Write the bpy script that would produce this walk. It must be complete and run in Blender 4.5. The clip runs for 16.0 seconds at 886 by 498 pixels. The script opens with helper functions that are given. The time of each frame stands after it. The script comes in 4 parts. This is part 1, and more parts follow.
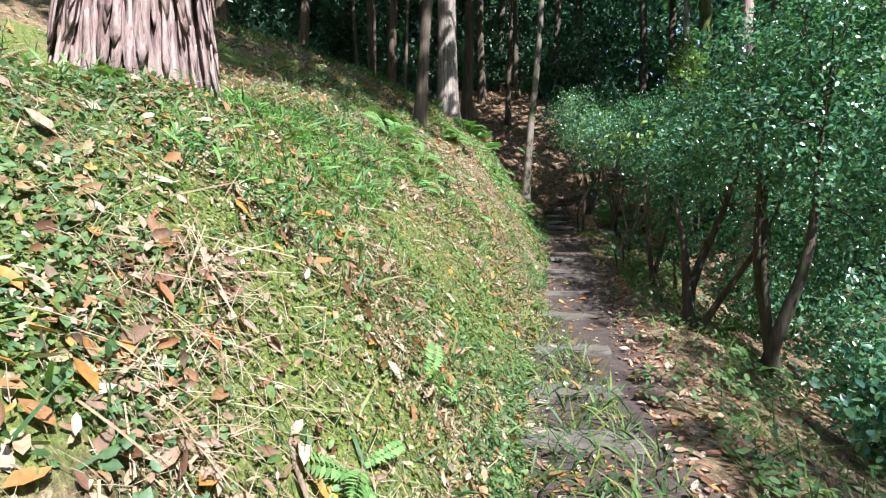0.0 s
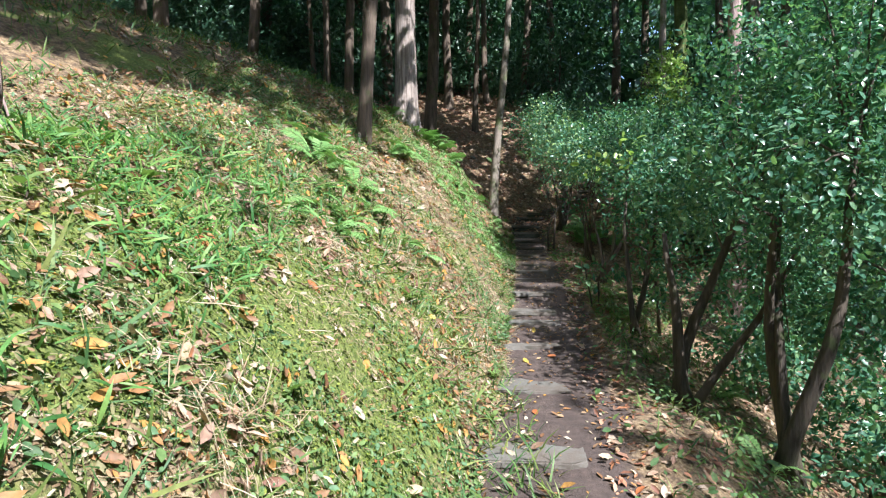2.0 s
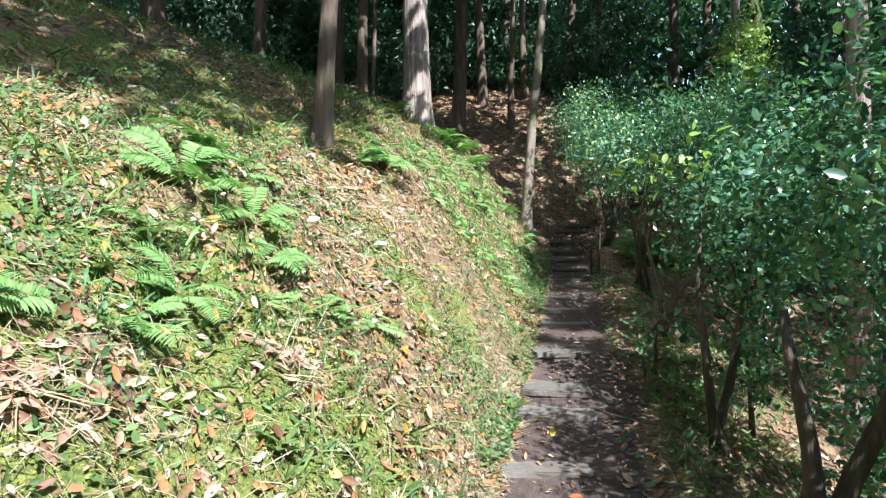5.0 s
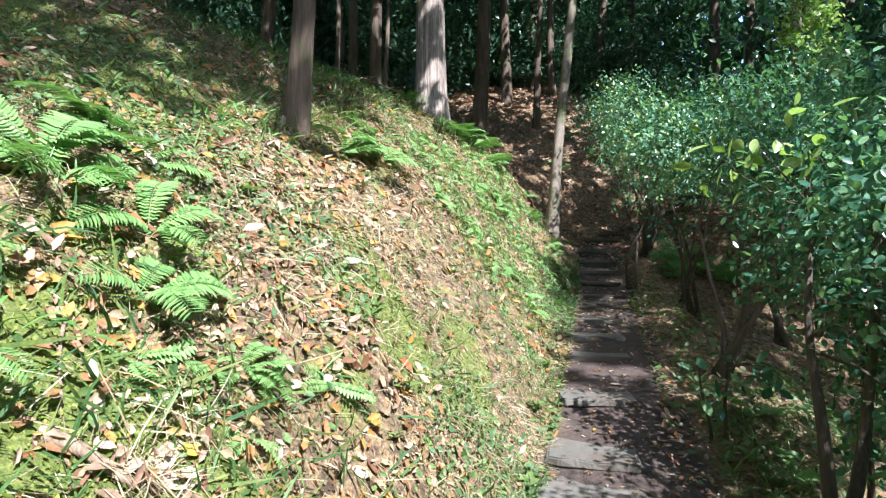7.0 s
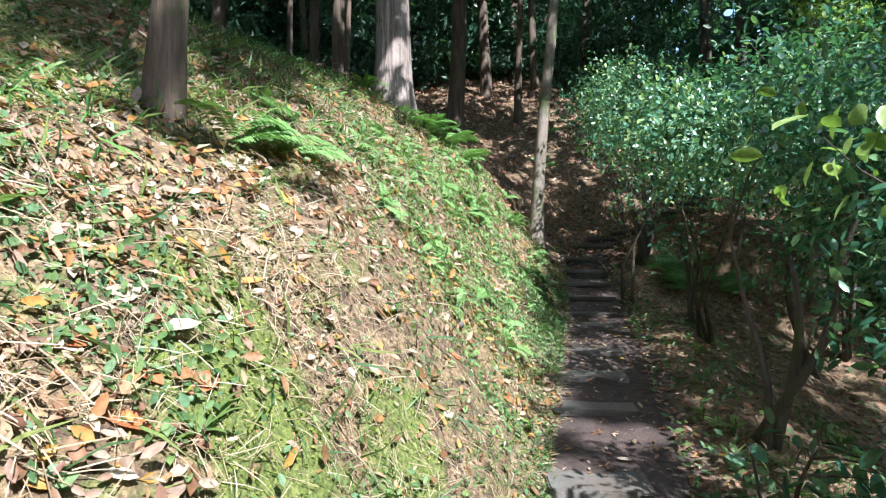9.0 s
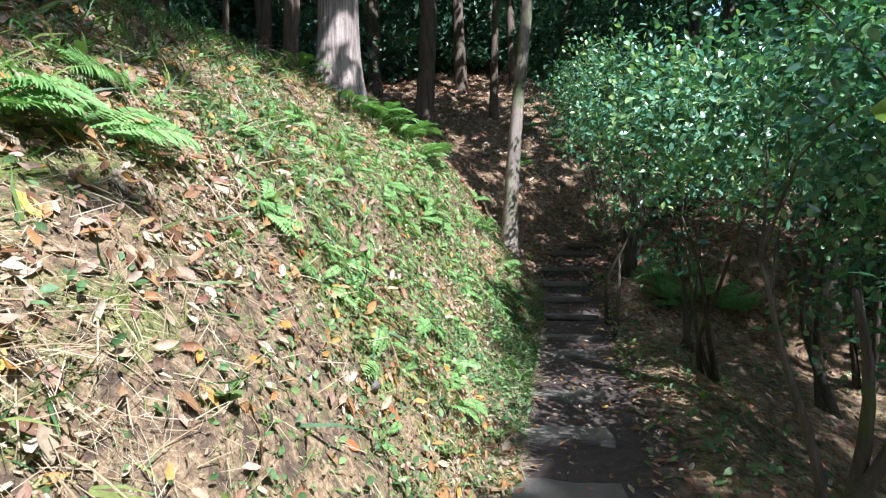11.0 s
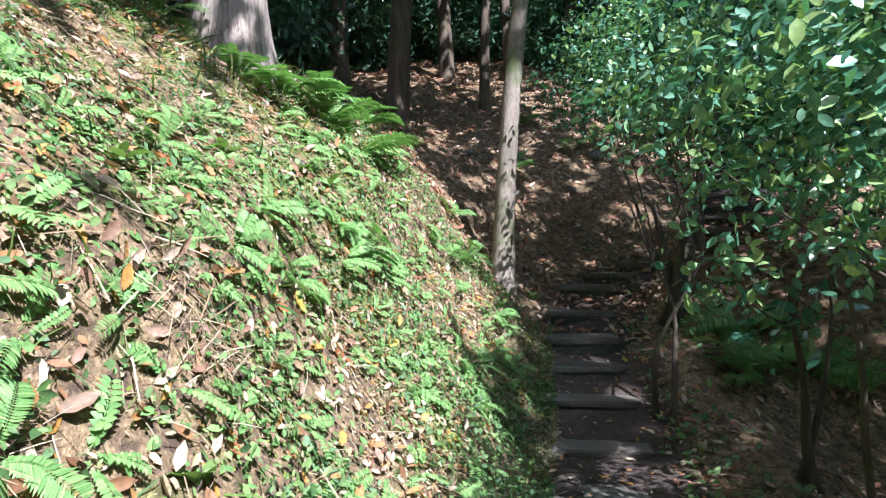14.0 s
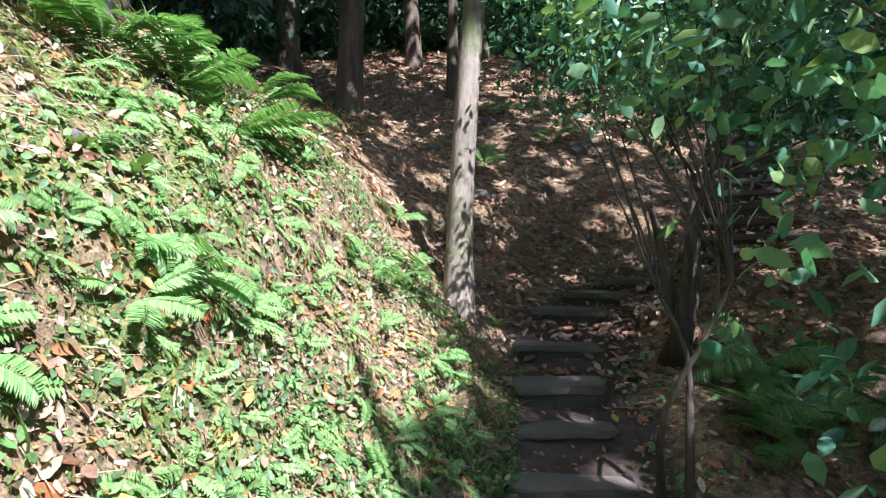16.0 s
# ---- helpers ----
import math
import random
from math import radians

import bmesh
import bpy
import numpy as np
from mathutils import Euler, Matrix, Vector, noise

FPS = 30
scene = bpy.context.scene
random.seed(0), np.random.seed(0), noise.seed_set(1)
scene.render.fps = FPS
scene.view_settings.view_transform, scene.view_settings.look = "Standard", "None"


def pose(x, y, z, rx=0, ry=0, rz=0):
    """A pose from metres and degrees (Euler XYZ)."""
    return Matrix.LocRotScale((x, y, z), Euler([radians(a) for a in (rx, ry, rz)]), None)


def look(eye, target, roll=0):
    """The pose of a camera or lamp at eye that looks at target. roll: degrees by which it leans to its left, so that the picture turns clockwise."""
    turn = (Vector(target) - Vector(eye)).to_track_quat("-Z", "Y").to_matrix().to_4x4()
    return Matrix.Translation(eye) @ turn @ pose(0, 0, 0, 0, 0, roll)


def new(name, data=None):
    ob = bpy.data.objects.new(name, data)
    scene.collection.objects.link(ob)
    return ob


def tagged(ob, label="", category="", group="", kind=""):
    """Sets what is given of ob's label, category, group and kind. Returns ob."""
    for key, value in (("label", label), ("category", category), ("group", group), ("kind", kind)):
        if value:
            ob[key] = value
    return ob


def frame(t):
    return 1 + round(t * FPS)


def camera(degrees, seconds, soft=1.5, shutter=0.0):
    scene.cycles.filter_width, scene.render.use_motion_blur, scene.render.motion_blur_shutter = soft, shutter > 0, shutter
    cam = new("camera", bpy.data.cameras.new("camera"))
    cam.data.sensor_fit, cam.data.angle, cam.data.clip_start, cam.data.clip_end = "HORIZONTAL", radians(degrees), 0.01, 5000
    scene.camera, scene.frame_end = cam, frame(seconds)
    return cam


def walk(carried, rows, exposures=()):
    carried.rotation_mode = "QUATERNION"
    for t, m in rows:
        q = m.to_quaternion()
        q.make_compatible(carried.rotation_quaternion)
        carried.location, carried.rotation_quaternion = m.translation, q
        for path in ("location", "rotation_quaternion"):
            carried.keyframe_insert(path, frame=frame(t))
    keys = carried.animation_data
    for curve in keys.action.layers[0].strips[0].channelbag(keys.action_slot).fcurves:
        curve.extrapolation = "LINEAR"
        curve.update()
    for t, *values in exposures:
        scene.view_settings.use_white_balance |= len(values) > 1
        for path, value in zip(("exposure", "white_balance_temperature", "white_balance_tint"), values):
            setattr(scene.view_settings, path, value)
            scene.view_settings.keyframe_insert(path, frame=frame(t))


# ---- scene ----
cam = camera(74.4, 16.0, soft=1.2)
PATH = [
    (0, (-0.029, -0.553, 1.442), (-0.048, 1.447, 1.445), 0.2),
    (0.5, (0.006, -0.216, 1.643), (0.023, 1.784, 1.65), 0.1),
    (1, (0.11, 0.102, 1.662), (0.16, 2.102, 1.671), 0.1),
    (1.5, (0.182, 0.396, 1.819), (0.254, 2.395, 1.829), -0.0),
    (2, (0.273, 0.614, 1.868), (0.344, 2.613, 1.874), 0.0),
    (2.5, (0.37, 0.912, 1.935), (0.429, 2.912, 1.938), -0.0),
    (3, (0.404, 1.339, 1.986), (0.443, 3.339, 1.991), -0.1),
    (3.5, (0.466, 1.649, 2.137), (0.469, 3.649, 2.141), -0.3),
    (4, (0.641, 1.966, 2.216), (0.612, 3.965, 2.216), -0.5),
    (6.5, (1.0, 3.578, 2.292), (0.815, 5.569, 2.314), 0.4),
    (7, (0.988, 3.8, 2.346), (0.8, 5.791, 2.367), 0.4),
    (7.5, (1.023, 4.115, 2.419), (0.832, 6.106, 2.439), 0.2),
    (8, (1.019, 4.385, 2.446), (0.847, 6.378, 2.466), 0.0),
    (8.5, (1.014, 4.749, 2.506), (0.864, 6.744, 2.526), -0.1),
    (9, (1.112, 5.065, 2.509), (0.976, 7.06, 2.529), -0.2),
    (11.5, (1.397, 6.604, 2.702), (1.332, 8.603, 2.724), -0.4),
    (12, (1.412, 7.02, 2.764), (1.364, 9.019, 2.787), -0.5),
    (12.5, (1.468, 7.342, 2.807), (1.408, 9.341, 2.827), -0.5),
    (13, (1.514, 7.711, 2.897), (1.435, 9.709, 2.913), -0.6),
    (13.5, (1.541, 8.227, 2.914), (1.449, 10.224, 2.935), -0.8),
    (14, (1.615, 8.617, 3.008), (1.533, 10.615, 3.035), -0.8),
    (14.5, (1.753, 8.976, 2.986), (1.677, 10.974, 3.019), -0.9),
    (15, (1.809, 9.296, 2.998), (1.736, 11.294, 3.033), -0.9),
    (15.5, (1.848, 9.625, 3.099), (1.79, 11.623, 3.139), -0.9),
    (16, (1.945, 9.946, 3.109), (1.91, 11.946, 3.147), -1.0),
]
walk(cam, [(t, look(eye, target, roll)) for t, eye, target, roll in PATH], [(0, 2.0, 5850, 12), (4, 2.22, 5850, 14), (7, 2.3, 5780, 14), (9, 2.2, 5700, 14), (12, 2.12, 5550, 16), (16, 2.46, 5600, 18)])
# ---------------------------------------------------------------- sky, sun, exposure
SUN = Vector((0.36, -0.55, 0.78)).normalized()          # from the ground towards the sun
world = bpy.data.worlds.new("world")
scene.world = world
world.use_nodes = True
wn = world.node_tree.nodes
sky = wn.new("ShaderNodeTexSky")
sky.sky_type, sky.sun_disc = "NISHITA", False
sky.sun_elevation = math.asin(SUN.z)
sky.sun_rotation = math.atan2(SUN.x, SUN.y)
world.node_tree.links.new(sky.outputs[0], wn["Background"].inputs[0])
wn["Background"].inputs[1].default_value = 0.11
sun = new("sun", bpy.data.lights.new("sun", "SUN"))
sun.data.energy, sun.data.angle, sun.data.color = 3.0, radians(0.6), (1.0, 0.97, 0.91)
sun.matrix_world = look((20 * SUN.x, 20 * SUN.y, 20 * SUN.z), (0, 0, 0))

rng = np.random.default_rng(7)


# ---------------------------------------------------------------- materials
def mat(name, rough=0.8):
    m = bpy.data.materials.new(name)
    m.use_nodes = True
    nt = m.node_tree
    b = nt.nodes["Principled BSDF"]
    b.inputs["Roughness"].default_value = rough
    return m, nt, b


def noise_tex(nt, coord, scale, detail=5, rough=0.6, stretch=(1, 1, 1)):
    mp = nt.nodes.new("ShaderNodeMapping")
    mp.inputs["Scale"].default_value = stretch
    nt.links.new(coord, mp.inputs[0])
    n = nt.nodes.new("ShaderNodeTexNoise")
    n.inputs["Scale"].default_value, n.inputs["Detail"].default_value, n.inputs["Roughness"].default_value = scale, detail, rough
    nt.links.new(mp.outputs[0], n.inputs["Vector"])
    return n.outputs["Fac"]


def ramp(nt, fac, stops):
    r = nt.nodes.new("ShaderNodeValToRGB")
    e = r.color_ramp.elements
    while len(e) < len(stops):
        e.new(0.5)
    for el, (p, c) in zip(e, stops):
        el.position, el.color = p, (*c, 1)
    nt.links.new(fac, r.inputs[0])
    return r.outputs[0]


def mix(nt, fac, a, b, mode="MIX"):
    n = nt.nodes.new("ShaderNodeMix")
    n.data_type, n.blend_type = "RGBA", mode
    if isinstance(fac, (int, float)):
        n.inputs[0].default_value = fac
    else:
        nt.links.new(fac, n.inputs[0])
    for sock, v in ((n.inputs[6], a), (n.inputs[7], b)):
        if isinstance(v, tuple):
            sock.default_value = (*v, 1)
        else:
            nt.links.new(v, sock)
    return n.outputs[2]


def bump(nt, b, height, strength, dist):
    n = nt.nodes.new("ShaderNodeBump")
    n.inputs["Strength"].default_value, n.inputs["Distance"].default_value = strength, dist
    nt.links.new(height, n.inputs["Height"])
    nt.links.new(n.outputs[0], b.inputs["Normal"])


def leaf_material(name, colours, rough=0.4, translucent=0.3, spec=0.5):
    """Leaves: one colour an island out of a ramp, faint mottling, light shining through."""
    m, nt, b = mat(name, rough)
    g = nt.nodes.new("ShaderNodeNewGeometry")
    n = len(colours)
    col = ramp(nt, g.outputs["Random Per Island"], [((i + 0.5) / n, c) for i, c in enumerate(colours)])
    co = nt.nodes.new("ShaderNodeTexCoord").outputs["Object"]
    mott = noise_tex(nt, co, 60, 3)
    col = mix(nt, ramp(nt, mott, [(0.35, (0, 0, 0)), (0.75, (0.45, 0.45, 0.45))]), col, (0.02, 0.02, 0.01))
    nt.links.new(col, b.inputs["Base Color"])
    b.inputs["Specular IOR Level"].default_value = spec
    if translucent:
        t = nt.nodes.new("ShaderNodeBsdfTranslucent")
        nt.links.new(mix(nt, 1.0, col, (1.0, 1.2, 0.6), "MULTIPLY"), t.inputs[0])
        s = nt.nodes.new("ShaderNodeMixShader")
        s.inputs[0].default_value = translucent
        nt.links.new(b.outputs[0], s.inputs[1])
        nt.links.new(t.outputs[0], s.inputs[2])
        nt.links.new(s.outputs[0], nt.nodes["Material Output"].inputs[0])
    return m


def bark_material(name, dark, light, scale=9, moss=0.0, stretch=(1, 1, 0.12), strength=0.9, furrows=False):
    m, nt, b = mat(name, 0.9)
    co = nt.nodes.new("ShaderNodeTexCoord").outputs["Object"]
    fib = noise_tex(nt, co, scale, 6, 0.65, stretch)
    fine = noise_tex(nt, co, scale * 5, 4, 0.6, stretch)
    col = ramp(nt, fib, [(0.38, dark), (0.5, tuple((a + c) / 2 for a, c in zip(dark, light))), (0.62, light)])
    col = mix(nt, 0.35, col, ramp(nt, fine, [(0.3, dark), (0.7, light)]))
    big = noise_tex(nt, co, 2.2, 4, 0.6)
    col = mix(nt, ramp(nt, big, [(0.45, (0, 0, 0)), (0.7, (0.5, 0.5, 0.5))]), col, tuple(0.45 * c for c in light))
    if moss:
        mo = noise_tex(nt, co, 3.5, 5, 0.7)
        col = mix(nt, ramp(nt, mo, [(0.62 - moss * 0.3, (0, 0, 0)), (0.72 - moss * 0.2, (0.8, 0.8, 0.8))]), col, (0.07, 0.10, 0.025))
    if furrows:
        # darker bark tone in the furrows, which also paints in their shade
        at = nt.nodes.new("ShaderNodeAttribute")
        at.attribute_name = "furrow_shade"
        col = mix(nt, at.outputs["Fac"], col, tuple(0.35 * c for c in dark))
    nt.links.new(col, b.inputs["Base Color"])
    bump(nt, b, mix(nt, 0.3, fib, fine), strength, 0.03)
    return m


def ground_material():
    m, nt, b = mat("woodland_soil", 0.95)
    co = nt.nodes.new("ShaderNodeTexCoord").outputs["Object"]
    at = nt.nodes.new("ShaderNodeAttribute")
    at.attribute_name = "zone"
    sep = nt.nodes.new("ShaderNodeSeparateColor")
    nt.links.new(at.outputs["Color"], sep.inputs[0])
    n1, n2, n3 = noise_tex(nt, co, 2.2, 6, 0.65), noise_tex(nt, co, 14, 6, 0.7), noise_tex(nt, co, 55, 5, 0.7)
    soil = ramp(nt, n2, [(0.3, (0.06, 0.038, 0.024)), (0.55, (0.15, 0.10, 0.06)), (0.75, (0.27, 0.19, 0.115))])
    dry = ramp(nt, n3, [(0.3, (0.10, 0.06, 0.03)), (0.5, (0.28, 0.19, 0.10)), (0.72, (0.48, 0.38, 0.24))])
    moss = ramp(nt, n3, [(0.3, (0.04, 0.06, 0.011)), (0.5, (0.12, 0.165, 0.028)), (0.7, (0.27, 0.31, 0.065))])
    col = mix(nt, ramp(nt, n2, [(0.42, (0, 0, 0)), (0.58, (1, 1, 1))]), soil, dry)
    mm = nt.nodes.new("ShaderNodeMath")
    mm.operation = "ADD"
    nt.links.new(n1, mm.inputs[0])
    nt.links.new(sep.outputs[1], mm.inputs[1])
    col = mix(nt, ramp(nt, mm.outputs[0], [(0.88, (0, 0, 0)), (1.06, (0.9, 0.9, 0.9))]), col, moss)
    path = ramp(nt, n2, [(0.3, (0.045, 0.032, 0.027)), (0.6, (0.095, 0.067, 0.055)), (0.8, (0.16, 0.118, 0.098))])
    col = mix(nt, sep.outputs[0], col, path)
    nt.links.new(col, b.inputs["Base Color"])
    bump(nt, b, mix(nt, 0.5, n2, n3), 0.9, 0.035)
    return m


def stone_material():
    m, nt, b = mat("worn_stone", 0.75)
    co = nt.nodes.new("ShaderNodeTexCoord").outputs["Object"]
    inf = nt.nodes.new("ShaderNodeObjectInfo")
    n1, n2 = noise_tex(nt, co, 5, 6, 0.65), noise_tex(nt, co, 60, 5, 0.7)
    col = ramp(nt, n1, [(0.3, (0.06, 0.057, 0.047)), (0.5, (0.12, 0.113, 0.095)), (0.7, (0.20, 0.19, 0.165))])
    col = mix(nt, 0.4, col, ramp(nt, n2, [(0.3, (0.08, 0.075, 0.06)), (0.7, (0.26, 0.26, 0.24))]))
    col = mix(nt, ramp(nt, noise_tex(nt, co, 3.1, 5, 0.7), [(0.40, (0, 0, 0)), (0.62, (0.85, 0.85, 0.85))]), col, (0.10, 0.07, 0.052))
    nt.links.new(mix(nt, 0.25, col, mix(nt, inf.outputs["Random"], (0.09, 0.09, 0.07), (0.2, 0.185, 0.16))), b.inputs["Base Color"])
    bump(nt, b, mix(nt, 0.5, n1, n2), 0.6, 0.012)
    return m


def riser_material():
    # mossy stone, darkened so its colour carries the shade of the step fronts
    m, nt, b = mat("shaded_mossy_stone", 0.7)
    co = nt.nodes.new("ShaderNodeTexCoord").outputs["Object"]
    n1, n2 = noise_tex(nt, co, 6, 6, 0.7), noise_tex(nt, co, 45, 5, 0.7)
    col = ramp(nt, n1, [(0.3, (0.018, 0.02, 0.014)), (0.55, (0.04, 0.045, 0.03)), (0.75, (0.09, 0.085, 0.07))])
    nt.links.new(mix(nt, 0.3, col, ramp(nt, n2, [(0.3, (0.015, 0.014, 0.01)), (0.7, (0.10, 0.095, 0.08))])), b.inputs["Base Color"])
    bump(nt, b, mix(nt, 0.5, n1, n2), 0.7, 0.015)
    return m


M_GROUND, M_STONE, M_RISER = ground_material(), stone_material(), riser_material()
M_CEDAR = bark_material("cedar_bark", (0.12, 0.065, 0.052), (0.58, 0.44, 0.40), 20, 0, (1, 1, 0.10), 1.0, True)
M_PALE = bark_material("pale_cypress_bark", (0.09, 0.06, 0.045), (0.56, 0.47, 0.41), 30, 0.05, (1, 1, 0.045), 1.0)
M_BROWN = bark_material("brown_bark", (0.05, 0.036, 0.026), (0.19, 0.14, 0.10), 12, 0.25)
M_GREY = bark_material("smooth_grey_bark", (0.10, 0.08, 0.06), (0.33, 0.275, 0.22), 12, 0.45, (1, 1, 0.25), 0.5)
M_MOSSY = bark_material("mossy_bark", (0.06, 0.07, 0.02), (0.22, 0.26, 0.08), 10, 0.9)
M_TWIG = bark_material("dark_twig_bark", (0.03, 0.024, 0.018), (0.12, 0.092, 0.066), 16, 0.3)
M_STICK = bark_material("dead_stick_bark", (0.14, 0.09, 0.06), (0.42, 0.32, 0.22), 22)
M_EVER = leaf_material("glossy_evergreen_leaf", [(0.05, 0.155, 0.09), (0.085, 0.225, 0.13), (0.13, 0.29, 0.17), (0.22, 0.38, 0.18)], 0.27, 0.34, 0.8)
M_FINE = leaf_material("small_shrub_leaf", [(0.08, 0.23, 0.14), (0.13, 0.31, 0.19), (0.20, 0.38, 0.23), (0.34, 0.48, 0.17)], 0.32, 0.3, 0.8)
M_FERN = leaf_material("fern_leaf", [(0.15, 0.30, 0.09), (0.21, 0.39, 0.125), (0.30, 0.47, 0.16)], 0.5, 0.3, 0.3)
M_GRASS = leaf_material("grass_blade", [(0.06, 0.15, 0.05), (0.11, 0.22, 0.07), (0.18, 0.27, 0.07), (0.28, 0.32, 0.10)], 0.5, 0.35, 0.3)
M_HERB = leaf_material("herb_leaf", [(0.08, 0.16, 0.055), (0.14, 0.24, 0.08), (0.22, 0.32, 0.10), (0.15, 0.27, 0.13)], 0.5, 0.35, 0.3)
M_DRY = leaf_material("dry_leaf", [(0.16, 0.075, 0.035), (0.30, 0.16, 0.075), (0.42, 0.20, 0.07), (0.46, 0.33, 0.20), (0.58, 0.49, 0.37), (0.22, 0.13, 0.08), (0.50, 0.26, 0.06)], 0.6, 0.15, 0.35)
M_DRYDARK = leaf_material("damp_dry_leaf", [(0.20, 0.085, 0.05), (0.34, 0.15, 0.085), (0.42, 0.18, 0.09), (0.52, 0.36, 0.25), (0.24, 0.10, 0.06), (0.60, 0.46, 0.34)], 0.55, 0.1, 0.4)
M_STRAW = leaf_material("straw", [(0.36, 0.28, 0.17), (0.48, 0.39, 0.25), (0.30, 0.20, 0.11), (0.55, 0.47, 0.33)], 0.7, 0.1, 0.3)
M_CRUMB = leaf_material("leaf_crumb", [(0.20, 0.13, 0.07), (0.34, 0.25, 0.14), (0.42, 0.34, 0.22), (0.26, 0.25, 0.10), (0.52, 0.44, 0.32), (0.36, 0.20, 0.09)], 0.7, 0.1, 0.3)
M_WOODS = leaf_material("forest_leaf", [(0.04, 0.11, 0.065), (0.06, 0.15, 0.085), (0.09, 0.19, 0.10)], 0.42, 0.3, 0.5)
M_LITTER = leaf_material("bleached_litter", [(0.46, 0.33, 0.24), (0.32, 0.18, 0.12), (0.58, 0.46, 0.35), (0.40, 0.16, 0.07), (0.40, 0.27, 0.19), (0.22, 0.11, 0.07)], 0.6, 0.12, 0.35)
M_SASA = leaf_material("dwarf_bamboo_leaf", [(0.05, 0.16, 0.04), (0.09, 0.23, 0.055), (0.14, 0.30, 0.07), (0.22, 0.36, 0.09)], 0.5, 0.3, 0.3)
M_NEW = leaf_material("new_shrub_leaf", [(0.24, 0.38, 0.08), (0.34, 0.48, 0.12), (0.42, 0.55, 0.20)], 0.3, 0.4, 0.7)
M_MOSS = leaf_material("moss_tuft", [(0.08, 0.12, 0.02), (0.14, 0.20, 0.03), (0.24, 0.30, 0.05), (0.33, 0.36, 0.08)], 0.8, 0.2, 0.2)
M_YELLOW = leaf_material("yellow_leaf", [(0.55, 0.36, 0.06), (0.60, 0.44, 0.10)], 0.5, 0.2, 0.3)


# ---------------------------------------------------------------- mesh helpers
def mesh_of(name, verts, loops, starts, totals, material, smooth=False):
    me = bpy.data.meshes.new(name)
    verts = np.asarray(verts, np.float32)
    me.vertices.add(len(verts))
    me.vertices.foreach_set("co", verts.ravel())
    me.loops.add(len(loops))
    me.loops.foreach_set("vertex_index", np.asarray(loops, np.int32))
    me.polygons.add(len(starts))
    me.polygons.foreach_set("loop_start", np.asarray(starts, np.int32))
    me.polygons.foreach_set("loop_total", np.asarray(totals, np.int32))
    if smooth:
        me.polygons.foreach_set("use_smooth", np.ones(len(starts), bool))
    me.update(calc_edges=True)
    me.materials.append(material)
    return me


def polys(name, verts, faces, material, smooth=False):
    loops = [i for f in faces for i in f]
    totals = [len(f) for f in faces]
    starts = np.concatenate([[0], np.cumsum(totals)[:-1]])
    return mesh_of(name, verts, loops, starts, totals, material, smooth)


def scatter(name, template, mats, locs, material):
    """One mesh of many copies of a small template, each with its own 3 x 3 matrix and place."""
    tv, tf = template
    tv = np.asarray(tv, float)
    n, k = len(locs), len(tv)
    v = np.einsum("nij,kj->nki", mats, tv) + np.asarray(locs)[:, None, :]
    tl = np.array([i for f in tf for i in f])
    tt = np.array([len(f) for f in tf])
    loops = (tl[None, :] + (np.arange(n) * k)[:, None]).ravel()
    totals = np.tile(tt, n)
    starts = np.concatenate([[0], np.cumsum(totals)[:-1]])
    return mesh_of(name, v.reshape(-1, 3), loops, starts, totals, material)


def part(name, me, parent, label="", m=None):
    ob = new(name, me)
    ob.parent = parent
    if m is not None:
        ob.matrix_basis = m
    if label:
        tagged(ob, label)
    return ob


def thing(name, place, label, category, group="", kind=""):
    ob = new(name)
    ob.empty_display_size = 0.1
    ob.location = place
    return tagged(ob, label, category, group, kind)


def frames(y_axis, up):
    """Rotation matrices whose y runs along y_axis and whose z is as near up as can be."""
    y = y_axis / np.linalg.norm(y_axis, axis=1, keepdims=True)
    x = np.cross(y, up)
    x /= np.linalg.norm(x, axis=1, keepdims=True) + 1e-9
    return np.stack([x, y, np.cross(x, y)], axis=2)


def unit(n, r):
    v = r.normal(size=(n, 3))
    return v / np.linalg.norm(v, axis=1, keepdims=True)


def vnoise(x, y, f, seed):
    """Smooth value noise between -1 and 1."""
    x, y = np.asarray(x) * f + 37.7 * seed, np.asarray(y) * f - 11.3 * seed
    ix, iy = np.floor(x), np.floor(y)
    fx, fy = x - ix, y - iy
    fx, fy = fx * fx * (3 - 2 * fx), fy * fy * (3 - 2 * fy)

    def h(a, b):
        v = np.sin(a * 127.1 + b * 311.7 + seed * 74.7) * 43758.5453
        return 2 * (v - np.floor(v)) - 1
    return (h(ix, iy) * (1 - fx) + h(ix + 1, iy) * fx) * (1 - fy) + (h(ix, iy + 1) * (1 - fx) + h(ix + 1, iy + 1) * fx) * fy


LEAF = ([(0, 0, 0), (0.23, 0.27, 0.05), (0.24, 0.66, 0.04), (0, 1, -0.06), (-0.24, 0.66, 0.04), (-0.23, 0.27, 0.05), (0, 0.28, 0), (0, 0.62, 0)],
        [(0, 1, 6), (0, 6, 5), (1, 2, 7, 6), (6, 7, 4, 5), (2, 3, 7), (7, 3, 4)])
BROAD = ([(0, 0, 0)] + [(s * w, t, 0.06 * abs(s) - 0.10 * (t - 0.4) ** 2) for t, w in ((0.12, 0.13), (0.32, 0.235), (0.55, 0.25), (0.78, 0.17)) for s in (-1, 0, 1)] + [(0, 1, -0.05)],
         [(0, 2, 1), (0, 3, 2)] + [f for k in (1, 4, 7) for f in ((k, k + 1, k + 4, k + 3), (k + 1, k + 2, k + 5, k + 4))] + [(10, 11, 13), (11, 12, 13)])
